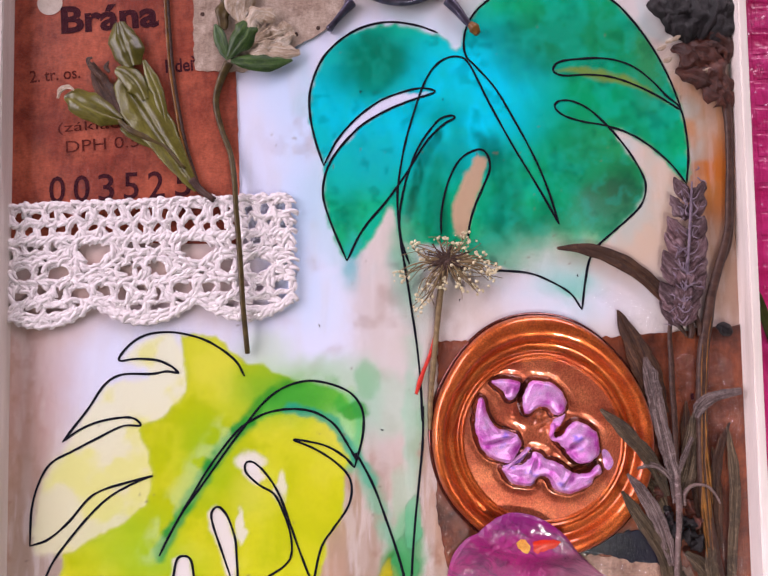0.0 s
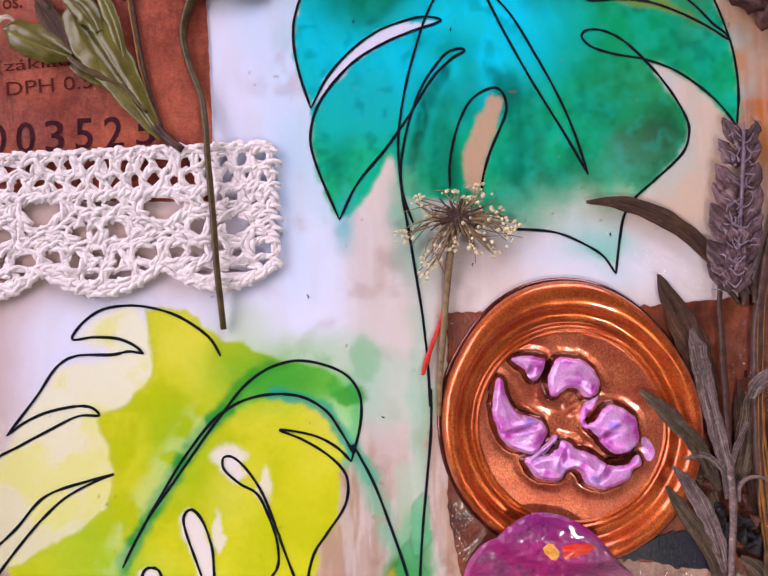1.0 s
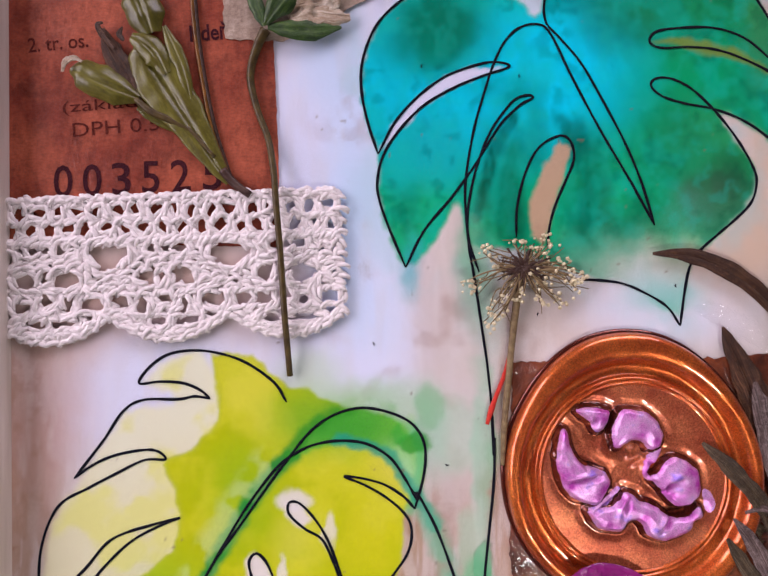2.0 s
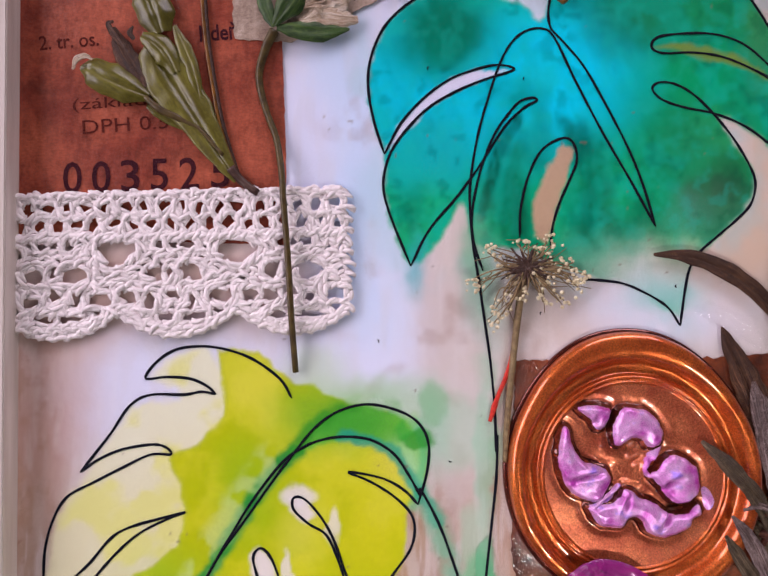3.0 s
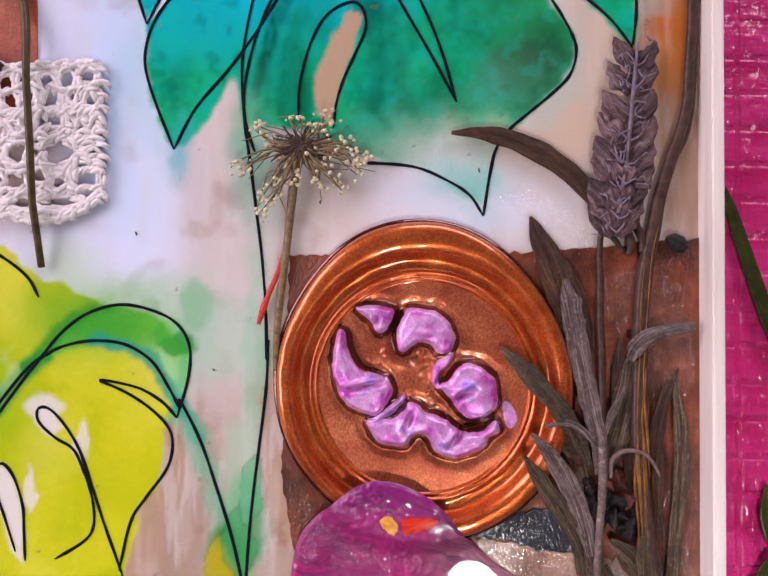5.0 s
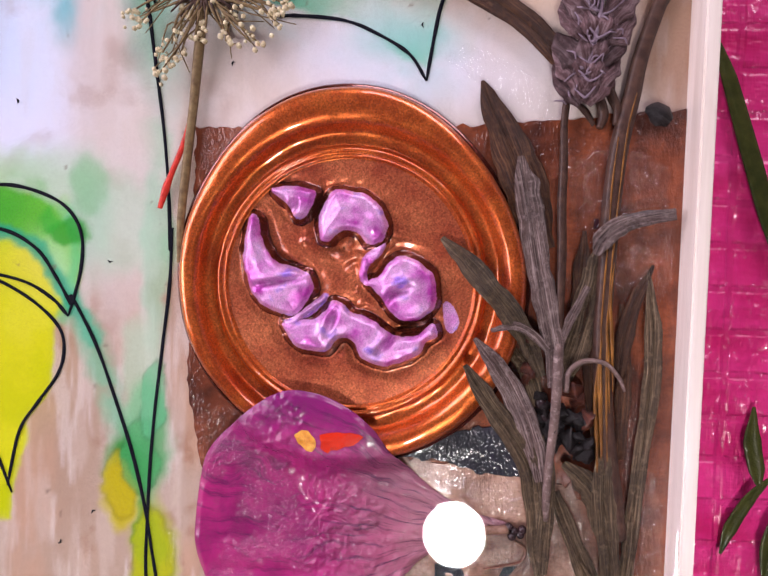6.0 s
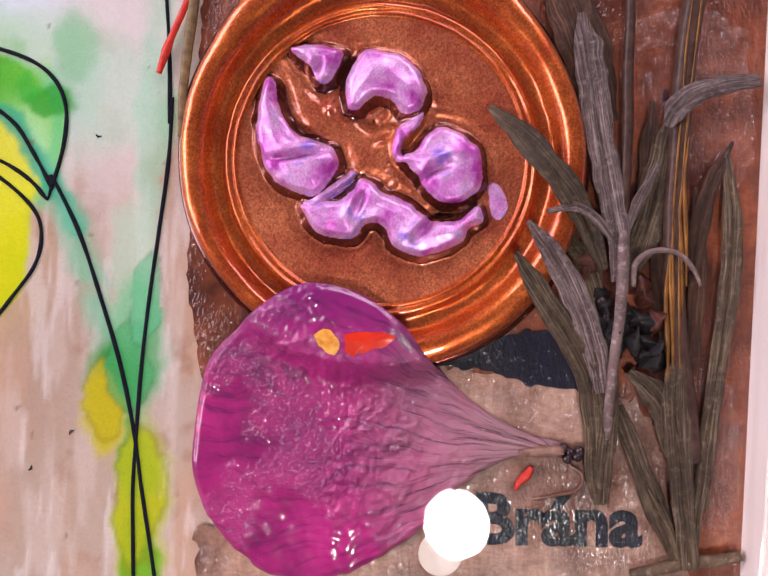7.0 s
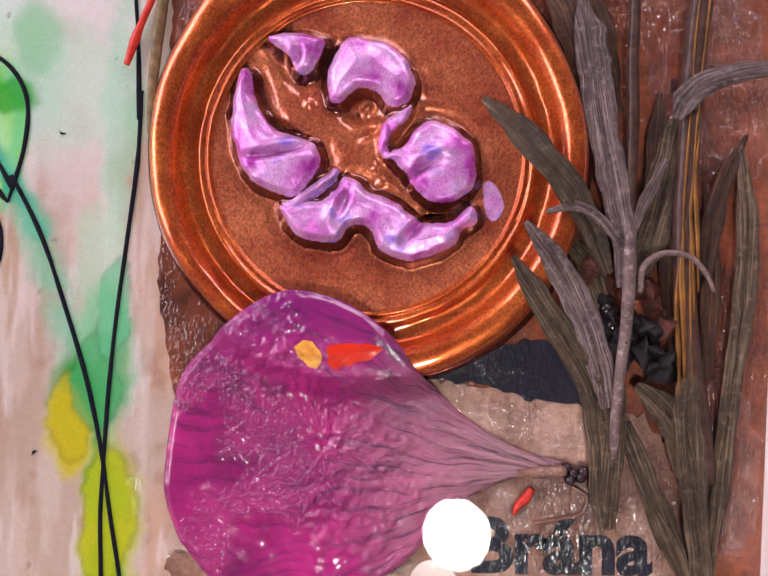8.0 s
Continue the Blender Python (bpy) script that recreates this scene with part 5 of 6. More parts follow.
# round charm at the upper edge
charm = thing("round_charm", "dark metal-rimmed round charm with two prongs", "charm")
CC = np.array([(2.5, 56.3)][0])
ring = [(CC[0] + 10.2 * math.cos(a), CC[1] + 10.2 * math.sin(a), 1.0) for a in np.linspace(0, 2 * math.pi, 49)]
DARK_METAL = plain("dark_metal", rgb(48, 42, 58), rgb(120, 112, 132), 0.5, 0.3, 0.1, metal=0.7, coat=0.5)
solid("rim", *tube_data(ring, 0.75, 8), DARK_METAL, charm)
solid("rim", *tube_data([(CC[0] + (p[0] - CC[0]) * 0.86, CC[1] + (p[1] - CC[1]) * 0.86, 1.3) for p in ring], 0.35, 8), DARK_METAL, charm, "thin bright inner rim")
disc("inlay", CC, 9.6, 0.4, 0.9, TICKET, charm, "brown inlay")
tube("prong", [(-5.2, 46), (-6.5, 44.4), (-7.8, 42.7), (-8.9, 41.3)], 0.8, [0.9, 0.6, 0.5, 0.6], DARK_METAL, charm)
tube("prong", [(10.3, 46.5), (11.7, 44.9), (13.1, 43.1), (14, 42.1)], 0.8, [1.0, 0.8, 0.6, 0.4], DARK_METAL, charm)
tube("tip", [(13.8, 42.5), (14.5, 41.7), (15.1, 40.8)], 0.9, [0.5, 0.9, 0.5], STRAW, charm, "orange-brown tip")

# dark flower in the corner with its long stem
dark_flower = thing("dried_flower", "near-black dried flower head with rust-brown crumpled petals", "flower")
for i, (a, b, w) in enumerate((
        ([(47.4, 40.6), (45.9, 43), (44.8, 45.9), (45.1, 48.4)], 0, 4.2), ([(48.6, 39.4), (48.5, 41.8), (49.2, 44.7), (49.7, 48.5)], 0, 5.4), ([(50.6, 40.2), (51.9, 43.1), (52.4, 46), (52.1, 48.5)], 0, 4.6),
        ([(52.6, 39.8), (54.4, 41.9), (55.3, 44.4), (55.3, 47.7)], 0, 4.4), ([(45.5, 41.8), (46.5, 44.3), (48.1, 46.4), (49, 49.3)], 0, 3.4), ([(53.5, 41.9), (55, 45.2), (55.3, 47.7), (55.3, 50.2)], 0, 3.4))):
    blade("petal", a, [1.0 + 0.15 * i, 1.6 + 0.1 * i, 1.4, 1.0], [1.2, w, w, w * 0.6], DARK_PETAL, dark_flower, cup=0.3, ripple=1.0, across=8, seed=20 + i)
for i, (a, w) in enumerate((
        ([(46.4, 38.9), (48.1, 37.7), (50.1, 36.3), (51.6, 34.5)], 3.6), ([(48.2, 39.8), (50.5, 38.2), (52.9, 37.1), (54.8, 36.2)], 4.2), ([(46.8, 34.9), (49.2, 34.1), (51.5, 33.3), (53.8, 31.7)], 3.8),
        ([(50.9, 37), (52.8, 34.9), (53.9, 32.5), (55.3, 30.1)], 5.2), ([(50.2, 39.4), (52.6, 40.2), (54.9, 38.6), (55.3, 36.2)], 3.8), ([(50.3, 33.3), (52.2, 31.7), (54.2, 30.1), (55.3, 27.7)], 3.6))):
    blade("petal", a, [0.8, 1.4, 1.5, 0.9], [0.8, w, w, 0.8], RUST, dark_flower, "rust-brown crumpled petal", cup=0.25, ripple=1.2, across=8, seed=40 + i)
for q in [(45.6, 39.5), (46.6, 39.9), (51.3, 34.6), (44.3, 38.3), (45.2, 36.3)]:
    blade("petal", [(q[0] - 0.7, q[1] - 0.3), q, (q[0] + 0.8, q[1] + 0.5)], 1.8, [0.3, 0.9, 0.2], PALE, dark_flower, "pale petal shred", cup=0.3, ripple=1.0)
tube("stem", [(54.6, 32.2), (55, 26.6), (54.9, 20.2), (54.5, 13.8), (54, 8.4)] + [(51.3, -0.3), (50.4, -4.9), (49.5, -9.5), (49, -15.1), (48.8, -21.6), (48.7, -28.2), (49.2, -35.2), (50.3, -42.3), (51.2, -47.1)], 0.9, [1.0, 0.7, 0.6, 0.6, 0.65, 0.75, 0.85, 0.9, 0.9, 0.85, 0.85, 0.85, 0.9, 0.7], STEM_DARK, dark_flower, flat=0.7)
tube("stem", [(55.3, 29.4), (55.3, 22.6), (55.2, 14.6), (54.4, 6.8)] + [(51.8, 1.5), (51.1, -3.1)], 0.7, [0.5, 0.4, 0.35, 0.35, 0.4, 0.3], STEM_DARK, dark_flower, flat=0.7)
tube("straw", [(50.7, -4.6), (50, -8.2), (49.5, -14.2), (49.2, -18.8), (49, -23.5), (49, -29.1), (49.2, -34.2), (49.5, -39.4)], 1.45, [0.06, 0.11, 0.07, 0.12, 0.06, 0.1, 0.12, 0.05], STRAW, dark_flower, "golden straw fibre")
tube("straw", [(49.2, -8.7), (48.8, -13.3), (48.7, -17.9), (48.5, -22.5), (48.4, -27.7), (48.7, -33.8), (49, -38.9)], 1.45, [0.04, 0.1, 0.06, 0.1, 0.08, 0.14, 0.08], STRAW, dark_flower, "golden straw fibre")
for o in (-14, -7, 9, 16):
    tube("straw", [(x + o * 0.035, y + 0.3 * o) for x, y in [(48.8, -25.3), (48.6, -29.1), (48.9, -32.8), (49.2, -37.5)]], 1.4, [0.05, 0.16, 0.2, 0.06], STRAW, dark_flower, "golden straw fibre")

# ---------------------------------------------------------------- lavender and the leaf bunch
lavender = thing("lavender_spike", "dried grey-violet lavender spike with pale ribs", "flower")
axis = spline([(48.4, 16.7), (47.8, 12.2), (47.3, 6.7), (46.8, 2.1), (46.1, -1.7), (45.6, -4.4)], 10)
steps_l = 9
for k in range(steps_l):
    c = axis[int((k + 0.7) / steps_l * (len(axis) - 1))]
    f = 0.62 + 0.42 * math.sin(math.pi * (0.1 + 0.8 * k / steps_l))
    for m in (-1, 1):
        j = rs.uniform(-0.3, 0.3)
        cup_ob = blade("calyx", [(c[0] + m * 0.15, c[1] - 1.9), (c[0] + m * 1.5 * f, c[1] - 0.5 + j), (c[0] + m * 2.6 * f, c[1] + 0.9 + j), (c[0] + m * 3.1 * f, c[1] + 2.0 + j)], [1.1 + 0.1 * k, 1.5 + 0.07 * k, 1.3, 1.0], [1.3, 3.2 * f, 2.0 * f, 0.2], CALYX, lavender, cup=0.15, ripple=0.5, across=8, seed=60 + 2 * k + m)
        tube("rib", [(c[0], c[1] - 1.6), (c[0] + m * 0.8 * f, c[1] - 1.0 + j), (c[0] + m * 1.8 * f, c[1] + 0.1 + j)], [1.9 + 0.07 * k, 2.0 + 0.07 * k, 1.7], [0.14, 0.09, 0.03], CALYX_RIB, cup_ob, "pale rib")
    if k > 4:
        for m in (-0.6, 0.5):
            blade("calyx", [(c[0] + m * 0.4, c[1] - 1.5), (c[0] + m * 1.2, c[1] - 0.2), (c[0] + m * 1.6, c[1] + 1.0)], [1.9, 2.3, 1.9], [0.8, 2.0, 0.5], CALYX, lavender, cup=0.3, ripple=0.7, seed=90 + 2 * k)
for k in range(64):
    c = axis[rs.randint(0, len(axis))]
    a = rs.uniform(0, 2 * math.pi)
    o = c + rs.uniform(-1.8, 1.8, 2)
    e = o + np.array([math.cos(a), math.sin(a)]) * rs.uniform(0.7, 1.5)
    tube("hair", [tuple(o), tuple((o + e) / 2 + rs.normal(0, 0.2, 2)), tuple(e)], [2.1, 2.4, 2.1], [0.06, 0.1, 0.05], CALYX_RIB, lavender, "pale fibre")
tube("rib", axis[::10], [1.6, 2.1, 2.1, 2.1, 2.1, 1.6], [0.12, 0.25, 0.22, 0.2, 0.2, 0.25], CALYX_RIB, lavender, "pale rib")
tube("stem", [(44.4, -4.8), (44.2, -7.8), (44.3, -11.1), (44.3, -15.2), (44.5, -19.9), (44.5, -24.6), (44.5, -28.3)], 1.2, [0.35, 0.35, 0.42, 0.45, 0.45, 0.42, 0.4], STEM_DARK, lavender, flat=0.8)
tube("stem", [(44.5, -27.8), (44.4, -32.1), (44.3, -35.4), (44, -39.7), (43.9, -43.1), (44, -45.5)], [1.2, 1.9, 1.9, 1.7, 1.5, 1.2], [0.42, 0.5, 0.45, 0.42, 0.4, 0.3], SILVER_LEAF, lavender, flat=0.8)

bunch = thing("leaf_bunch", "bunch of dry grey-green and brown lavender leaves", "leaves")
BLADES = (
    ([(27.2, 6.2), (31.2, 6.1), (35.8, 4.7), (40.3, 2), (44.2, -1.9)], [0.8, 0.9, 1.0, 1.0, 0.9], [0.4, 1.7, 2.4, 2.5, 2.0], BROWN_LEAF),
    ([(36.4, -3.5), (37.4, -5.7), (38.9, -8.9), (40.3, -12.1), (41.6, -15.8), (42.6, -19.5)], 0.8, [0.3, 2.0, 3.0, 4.2, 3.8, 2.4], BROWN_LEAF),
    ([(40.2, -10.7), (40.8, -13.5), (41.5, -16.7), (42.3, -20.9), (43.1, -24.6), (43.9, -28.3), (44.4, -32.5)], 1.5, [0.6, 2.6, 3.0, 2.4, 2.2, 2.0, 1.4], SILVER_LEAF),
    ([(33.1, -18.6), (35.3, -20.7), (37.7, -23.3), (40, -26), (41.5, -28.2), (43, -31.6)], [1.6, 2.4, 2.9, 2.6, 1.8, 1.3], [0.5, 1.9, 2.1, 2.1, 1.9, 1.0], GREY_LEAF),
    ([(37.9, -27.2), (40.2, -26.7), (42, -27.6), (43.4, -29)], [2.7, 2.6, 2.2, 1.8], [0.4, 0.8, 0.8, 0.6], SILVER_LEAF),
    ([(44.6, -28.5), (45.6, -25.7), (47, -22.8)], [1.4, 1.6, 1.5], [0.7, 0.9, 0.6], SILVER_LEAF),
    ([(45.2, -32.5), (46.2, -29.2), (47.2, -25.4), (47.9, -21.6), (48.5, -18.8)], 0.7, [1.0, 2.4, 2.8, 2.6, 1.0], GREY_LEAF),
    ([(47.5, -19.8), (48.1, -18.5), (49.5, -17.1), (51.7, -16.3), (54.7, -15.8)], 1.8, [0.6, 2.0, 1.9, 1.4, 1.1], SILVER_LEAF),
    ([(35.6, -30.6), (37.5, -33.3), (40.2, -37), (42.3, -40.6), (43.3, -44.8), (43.7, -49.1)], [2.5, 2.2, 1.6, 1.3, 1.2, 1.0], [0.5, 1.9, 2.3, 2.4, 2.2, 1.5], GREY_LEAF),
    ([(36.4, -28), (38.5, -30.5), (40.8, -34.1), (42.5, -38.2), (43.3, -41.7)], [2.7, 2.4, 1.7, 1.5, 1.4], [0.4, 1.8, 2.5, 2.2, 0.9], SILVER_LEAF),
    ([(53.2, -20.6), (51.9, -23.5), (50.9, -27.1), (50.3, -31.4)], 0.9, [0.3, 1.2, 1.6, 1.2], BROWN_LEAF),
    ([(52.7, -21.2), (53.5, -27), (53.4, -32.7), (52.8, -39.8), (52.3, -46.1), (51.9, -50.9)], 0.9, [0.3, 1.7, 1.8, 1.6, 1.5, 1.3], GREY_LEAF),
    ([(46.7, -17.5), (46.6, -20.7), (46.5, -24.5), (46.5, -28.3)], 0.6, [0.4, 1.6, 1.8, 1.2], BROWN_LEAF),
    ([(50.4, -24.4), (50.9, -29), (51, -33.7), (50.9, -39.4)], 0.7, [0.4, 1.2, 1.5, 1.0], BROWN_LEAF),
    ([(47.5, -25.4), (47.7, -30.1), (48.4, -34.8), (49.3, -39.5)], 0.6, [0.4, 1.4, 1.8, 1.4], BROWN_LEAF),
    ([(43.7, -37.2), (44.1, -41.2), (44, -45.7), (43.8, -50.8)], 1.3, [1.0, 1.3, 1.6, 1.0], GREY_LEAF),
    ([(42.5, -40.9), (42.9, -44.9), (43.1, -48.2), (43.6, -51)], 1.2, [1.0, 1.5, 1.4, 0.8], GREY_LEAF),
    ([(44.8, -42.8), (46.3, -46.4), (48.6, -51.5), (50.5, -55.5)], 0.9, [1.0, 1.7, 1.9, 1.3], GREY_LEAF),
    ([(45.5, -39.9), (47.5, -41.5), (48.9, -43.4), (49.7, -46.6)], 1.2, [0.8, 2.4, 2.8, 1.8], GREY_LEAF),
    ([(49.3, -39), (49.4, -43), (50, -47.8), (50.6, -51.8), (51, -55.8)], 1.4, [1.6, 2.8, 2.2, 1.8, 1.6], GREY_LEAF),
    ([(47.5, -49.6), (48.8, -51.9), (50.3, -55.5)], 1.1, [0.4, 1.2, 0.8], GREY_LEAF),
    ([(52.1, -45.3), (51.8, -49.3), (51.4, -52.6), (51.2, -56)], 1.1, [0.6, 1.2, 1.2, 1.0], GREY_LEAF),
    ([(39.5, -28.5), (40.9, -29.9), (42.2, -32.2), (43, -34.5)], 0.8, [0.5, 1.5, 1.8, 1.2], GREY_LEAF),
)
for i, (pts, z, w, mat) in enumerate(BLADES):
    blade("leaf", pts, z, w, mat, bunch, cup=0.12, ripple=0.35, across=10, thick=0.15, seed=120 + i)
tube("tendril", [(45.3, -32.9), (45.5, -31), (46.9, -29.9), (48.8, -30), (50.1, -31.2), (50.8, -32.6)], 1.6, [0.3, 0.28, 0.25, 0.22, 0.2, 0.12], SILVER_LEAF, bunch)
tube("tendril", [(47.1, -2.7), (48.1, -3), (48.5, -3.6), (48.5, -5)], 0.8, [0.2, 0.45, 0.4, 0.3], STEM_DARK, bunch)
tube("tendril", [(46.5, -4.1), (47.5, -5.2), (47.9, -6.6), (47.6, -7.8)], 0.8, [0.3, 0.5, 0.5, 0.35], STEM_DARK, bunch)
tube("tendril", [(48.2, -3.2), (48.6, -4.8), (49.2, -6.1), (49.1, -7.5)], 0.8, [0.3, 0.5, 0.45, 0.35], STEM_DARK, bunch)
tube("tendril", [(45.2, -5.3), (46.2, -6.2), (47.1, -7.5)], 0.7, [0.2, 0.35, 0.2], STEM_DARK, bunch)
twig = thing("twig", "grey dried twig lying across the card", "twig")
tube("stick", [(46.6, -56.8), (50.9, -55.5), (53.7, -55.1), (55.3, -54.6)], 0.9, [0.5, 0.55, 0.5, 0.45], GREY_LEAF, twig)

berries = thing("dark_flower_head", "crumpled near-black dried flower head among the leaves", "flower")
rb = np.random.RandomState(21)
for k, q in enumerate([(43, -33.9), (43.4, -34.8), (42.9, -35.5), (43.8, -36.4), (44, -37.1), (45.4, -35.2), (46.2, -35.6), (47.2, -35.9), (47.9, -35.3), (45.9, -37.1), (46.9, -37.3), (47.8, -37.9), (46.4, -38.5), (47.6, -39.1), (46.9, -33.9), (46.2, -33), (45, -36.4), (44.5, -37.8), (40.9, -28), (41.8, -30.6), (42.2, -31.8)]):
    a = rb.uniform(0, 2 * math.pi)
    l = rb.uniform(0.7, 1.3)
    bend = rb.uniform(-0.6, 0.6)
    d = np.array([math.cos(a), math.sin(a)]) * l
    o = np.array([-d[1], d[0]]) * bend
    blade("petal", [tuple(np.array(q) - d), tuple(np.array(q) + o * 0.6), tuple(np.array(q) + d)], [0.5, rb.uniform(0.9, 1.8), 0.6], [0.5, rb.uniform(1.2, 2.2), 0.4], RUST if k in (8, 14, 15, 18, 19, 20) else DARK_PETAL, berries, cup=0.5, ripple=1.2, across=6, seed=200 + k)
for q in [(43.1, -34.3), (43.6, -35.5), (42.9, -36.1)]:
    solid("bead", *ball_data((q[0], q[1], 0.9), 0.55, 7, 10, 0.8), BERRY, berries, "shiny black bead")

seed_ob = thing("seed", "small black oval seed beside the rail", "seed")
blade("kernel", [(51.8, -5.9), (52.6, -6.1), (53.4, -6.6), (54.1, -7.1)], 0.8, [0.5, 1.9, 2.2, 1.0], DARK_PETAL, seed_ob, cup=0.5, across=8)

# ---------------------------------------------------------------- umbel flower and red fibre
umbel = thing("umbel_flower", "dried cream umbel flower with brown stalks", "flower")
UC = np.array([(9.7, 4.2)][0])
tube("stem", [(9.4, 3.5), (8.8, -1.5), (8.3, -6.5), (7.7, -12.7), (7.3, -17.6), (7.2, -21.8)], [1.3, 0.9, 0.6, 0.6, 0.6, 0.4], [0.5, 0.5, 0.45, 0.45, 0.4, 0.3], UMBEL_STALK, umbel)
rays, florets, hearts = Heap(), Heap(), Heap()
ru = np.random.RandomState(11)
ENDS = [(4.1, 6.1), (5.1, 6.4), (5.7, 5.1), (5.8, 4.2), (6.8, 3.8), (2.3, 2.5), (3.3, 2), (3.1, 1.5), (8, 2.4), (7.1, 0.2), (6.2, -0.5), (5.6, -1.6), (6.5, -2.1), (5.3, -3.4), (7.5, -1.6), (8.7, -0), (9.9, 0.3), (9.3, 1.2), (11.4, 0.3), (12.1, -0.3), (13.6, 0.6), (14.2, -0.9), (14.8, -0.3), (12.9, 2.2), (13.5, 3.4), (13.5, 4.7), (12.6, 5.9), (14.1, 5), (15.1, 3.5), (16, 4.7), (16.3, 3.2), (16.6, 1.9), (17.2, 2.6), (17.7, 3), (17, 1.3), (15.7, 2.2), (10.7, 6.8), (9.8, 7.2), (8.6, 7.1), (12.3, 7.5), (13.5, 7.3), (11.7, 6.2), (11.4, 2.8), (12, 1.9), (10.8, 4.6)]
for e in ENDS:
    e = np.array(e) + ru.normal(0, 0.15, 2)
    mid = (UC + e) / 2 + ru.normal(0, 0.35, 2)
    path = lift(spline([UC + ru.normal(0, 0.3, 2), mid, e], 4), [1.3, 1.9, 1.5])
    rays.add(tube_data(path, [0.16, 0.12, 0.08], 5))
    for k in range(ru.randint(4, 8)):
        o = e + ru.normal(0, 0.42, 2)
        r = ru.uniform(0.16, 0.36)
        florets.add(ball_data((o[0], o[1], 1.5 + ru.uniform(-0.3, 0.4)), r, 3, 5, ru.uniform(0.5, 1.1)))
    rays.add(tube_data(lift(spline([mid, mid + ru.normal(0, 0.8, 2), e + ru.normal(0, 0.9, 2)], 3), [1.4, 1.7, 1.2]), [0.1, 0.08, 0.05], 4))
for k in range(70):
    a, l = ru.uniform(0, 2 * math.pi), ru.uniform(0.8, 3.4)
    e = UC + np.array([math.cos(a) * l * 1.2, math.sin(a) * l])
    hearts.add(tube_data(lift(spline([UC + ru.normal(0, 0.4, 2), (UC + e) / 2 + ru.normal(0, 0.2, 2), e], 3), [1.4, 1.9, 1.5]), [0.18, 0.14, 0.08], 5))
rays.make("rays", UMBEL_STALK, umbel)
florets.make("florets", FLORET, umbel)
hearts.make("heart", STEM_DARK, umbel, "dark brown middle")
red_fibre = thing("red_fibre", "short red fibre lying on the paper", "thread")
tube("strand", [(8.1, -6.8), (7.5, -9.7), (6.2, -13.1), (5.7, -14.5), (5.1, -16.5)], 0.5, [0.15, 0.3, 0.3, 0.42, 0.25], RED, red_fibre, flat=0.5)

# ---------------------------------------------------------------- wax seal
seal = thing("wax_seal", "glossy copper wax seal with violet pearl relief", "wax seal")
SC = np.array((24.3, -23.2))
PROFILE = ((17.0, 0.05), (17.0, 0.8), (16.85, 1.4), (16.45, 1.9), (15.85, 2.1), (15.3, 2.0), (14.9, 1.55), (14.65, 0.9), (14.4, 0.5), (14.05, 0.36), (13.6, 0.36),
           (13.3, 0.5), (13.05, 0.95), (12.8, 1.05), (12.62, 0.9), (12.48, 0.88), (12.34, 1.05), (12.18, 1.08), (12.05, 0.9), (11.9, 0.84))
prof = spline([(r, z) for r, z in PROFILE], 3)
prof[2:, 1] = np.maximum(prof[2:, 1], 0.3)
SEGS = 192
v, f = [], []
for r, z in prof:
    for s in range(SEGS):
        a = 2 * math.pi * s / SEGS
        ca, sa = math.cos(a), math.sin(a)
        out = step(13.8, 17.0, r)
        swell = 0.5 * (vnoise(ca * 1.6 + 5, sa * 1.6 + 5, 3) - 0.5) + 2.2 * max(0, math.cos(a - 1.6)) ** 4 + 0.8 * max(0, math.cos(a + 1.0)) ** 4 - 0.1
        wob = 0.12 * (vnoise(ca * 5 + 5, sa * 5 + 9, 8) - 0.5)
        rr = r + out * (swell + wob)
        zz = z + out * 0.45 * (vnoise(ca * 2.2 + r * 0.2, sa * 2.2 + 4, 6) - 0.5) * min(1, z) + (0.03 + 0.12 * (1 - out)) * (vnoise(ca * 9 + 3, sa * 9 + r * 1.5, 2) - 0.5)
        v.append((SC[0] + rr * ca, SC[1] + rr * sa, max(0.05, zz)))
for k in range(len(prof) - 1):
    for s in range(SEGS):
        a, b = k * SEGS + s, k * SEGS + (s + 1) % SEGS
        f.append((a, b, b + SEGS, a + SEGS))
solid("rim", v, f, COPPER_RIM, seal, "copper wax rim")
v, f = [], []
for r, z in ((16.7, 0.5), (17.1, 0.5), (17.4, 0.42), (17.55, 0.28), (17.58, 0.05)):
    for s in range(SEGS):
        a = 2 * math.pi * s / SEGS
        ca, sa = math.cos(a), math.sin(a)
        rr = r + 0.5 * (vnoise(ca * 1.6 + 5, sa * 1.6 + 5, 3) - 0.5) + 2.2 * max(0, math.cos(a - 1.6)) ** 4 + 0.8 * max(0, math.cos(a + 1.0)) ** 4 - 0.15
        v.append((SC[0] + rr * ca, SC[1] + rr * sa, z))
for k in range(4):
    for s in range(SEGS):
        a, b = k * SEGS + s, k * SEGS + (s + 1) % SEGS
        f.append((a, b, b + SEGS, a + SEGS))
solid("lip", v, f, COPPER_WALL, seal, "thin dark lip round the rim")
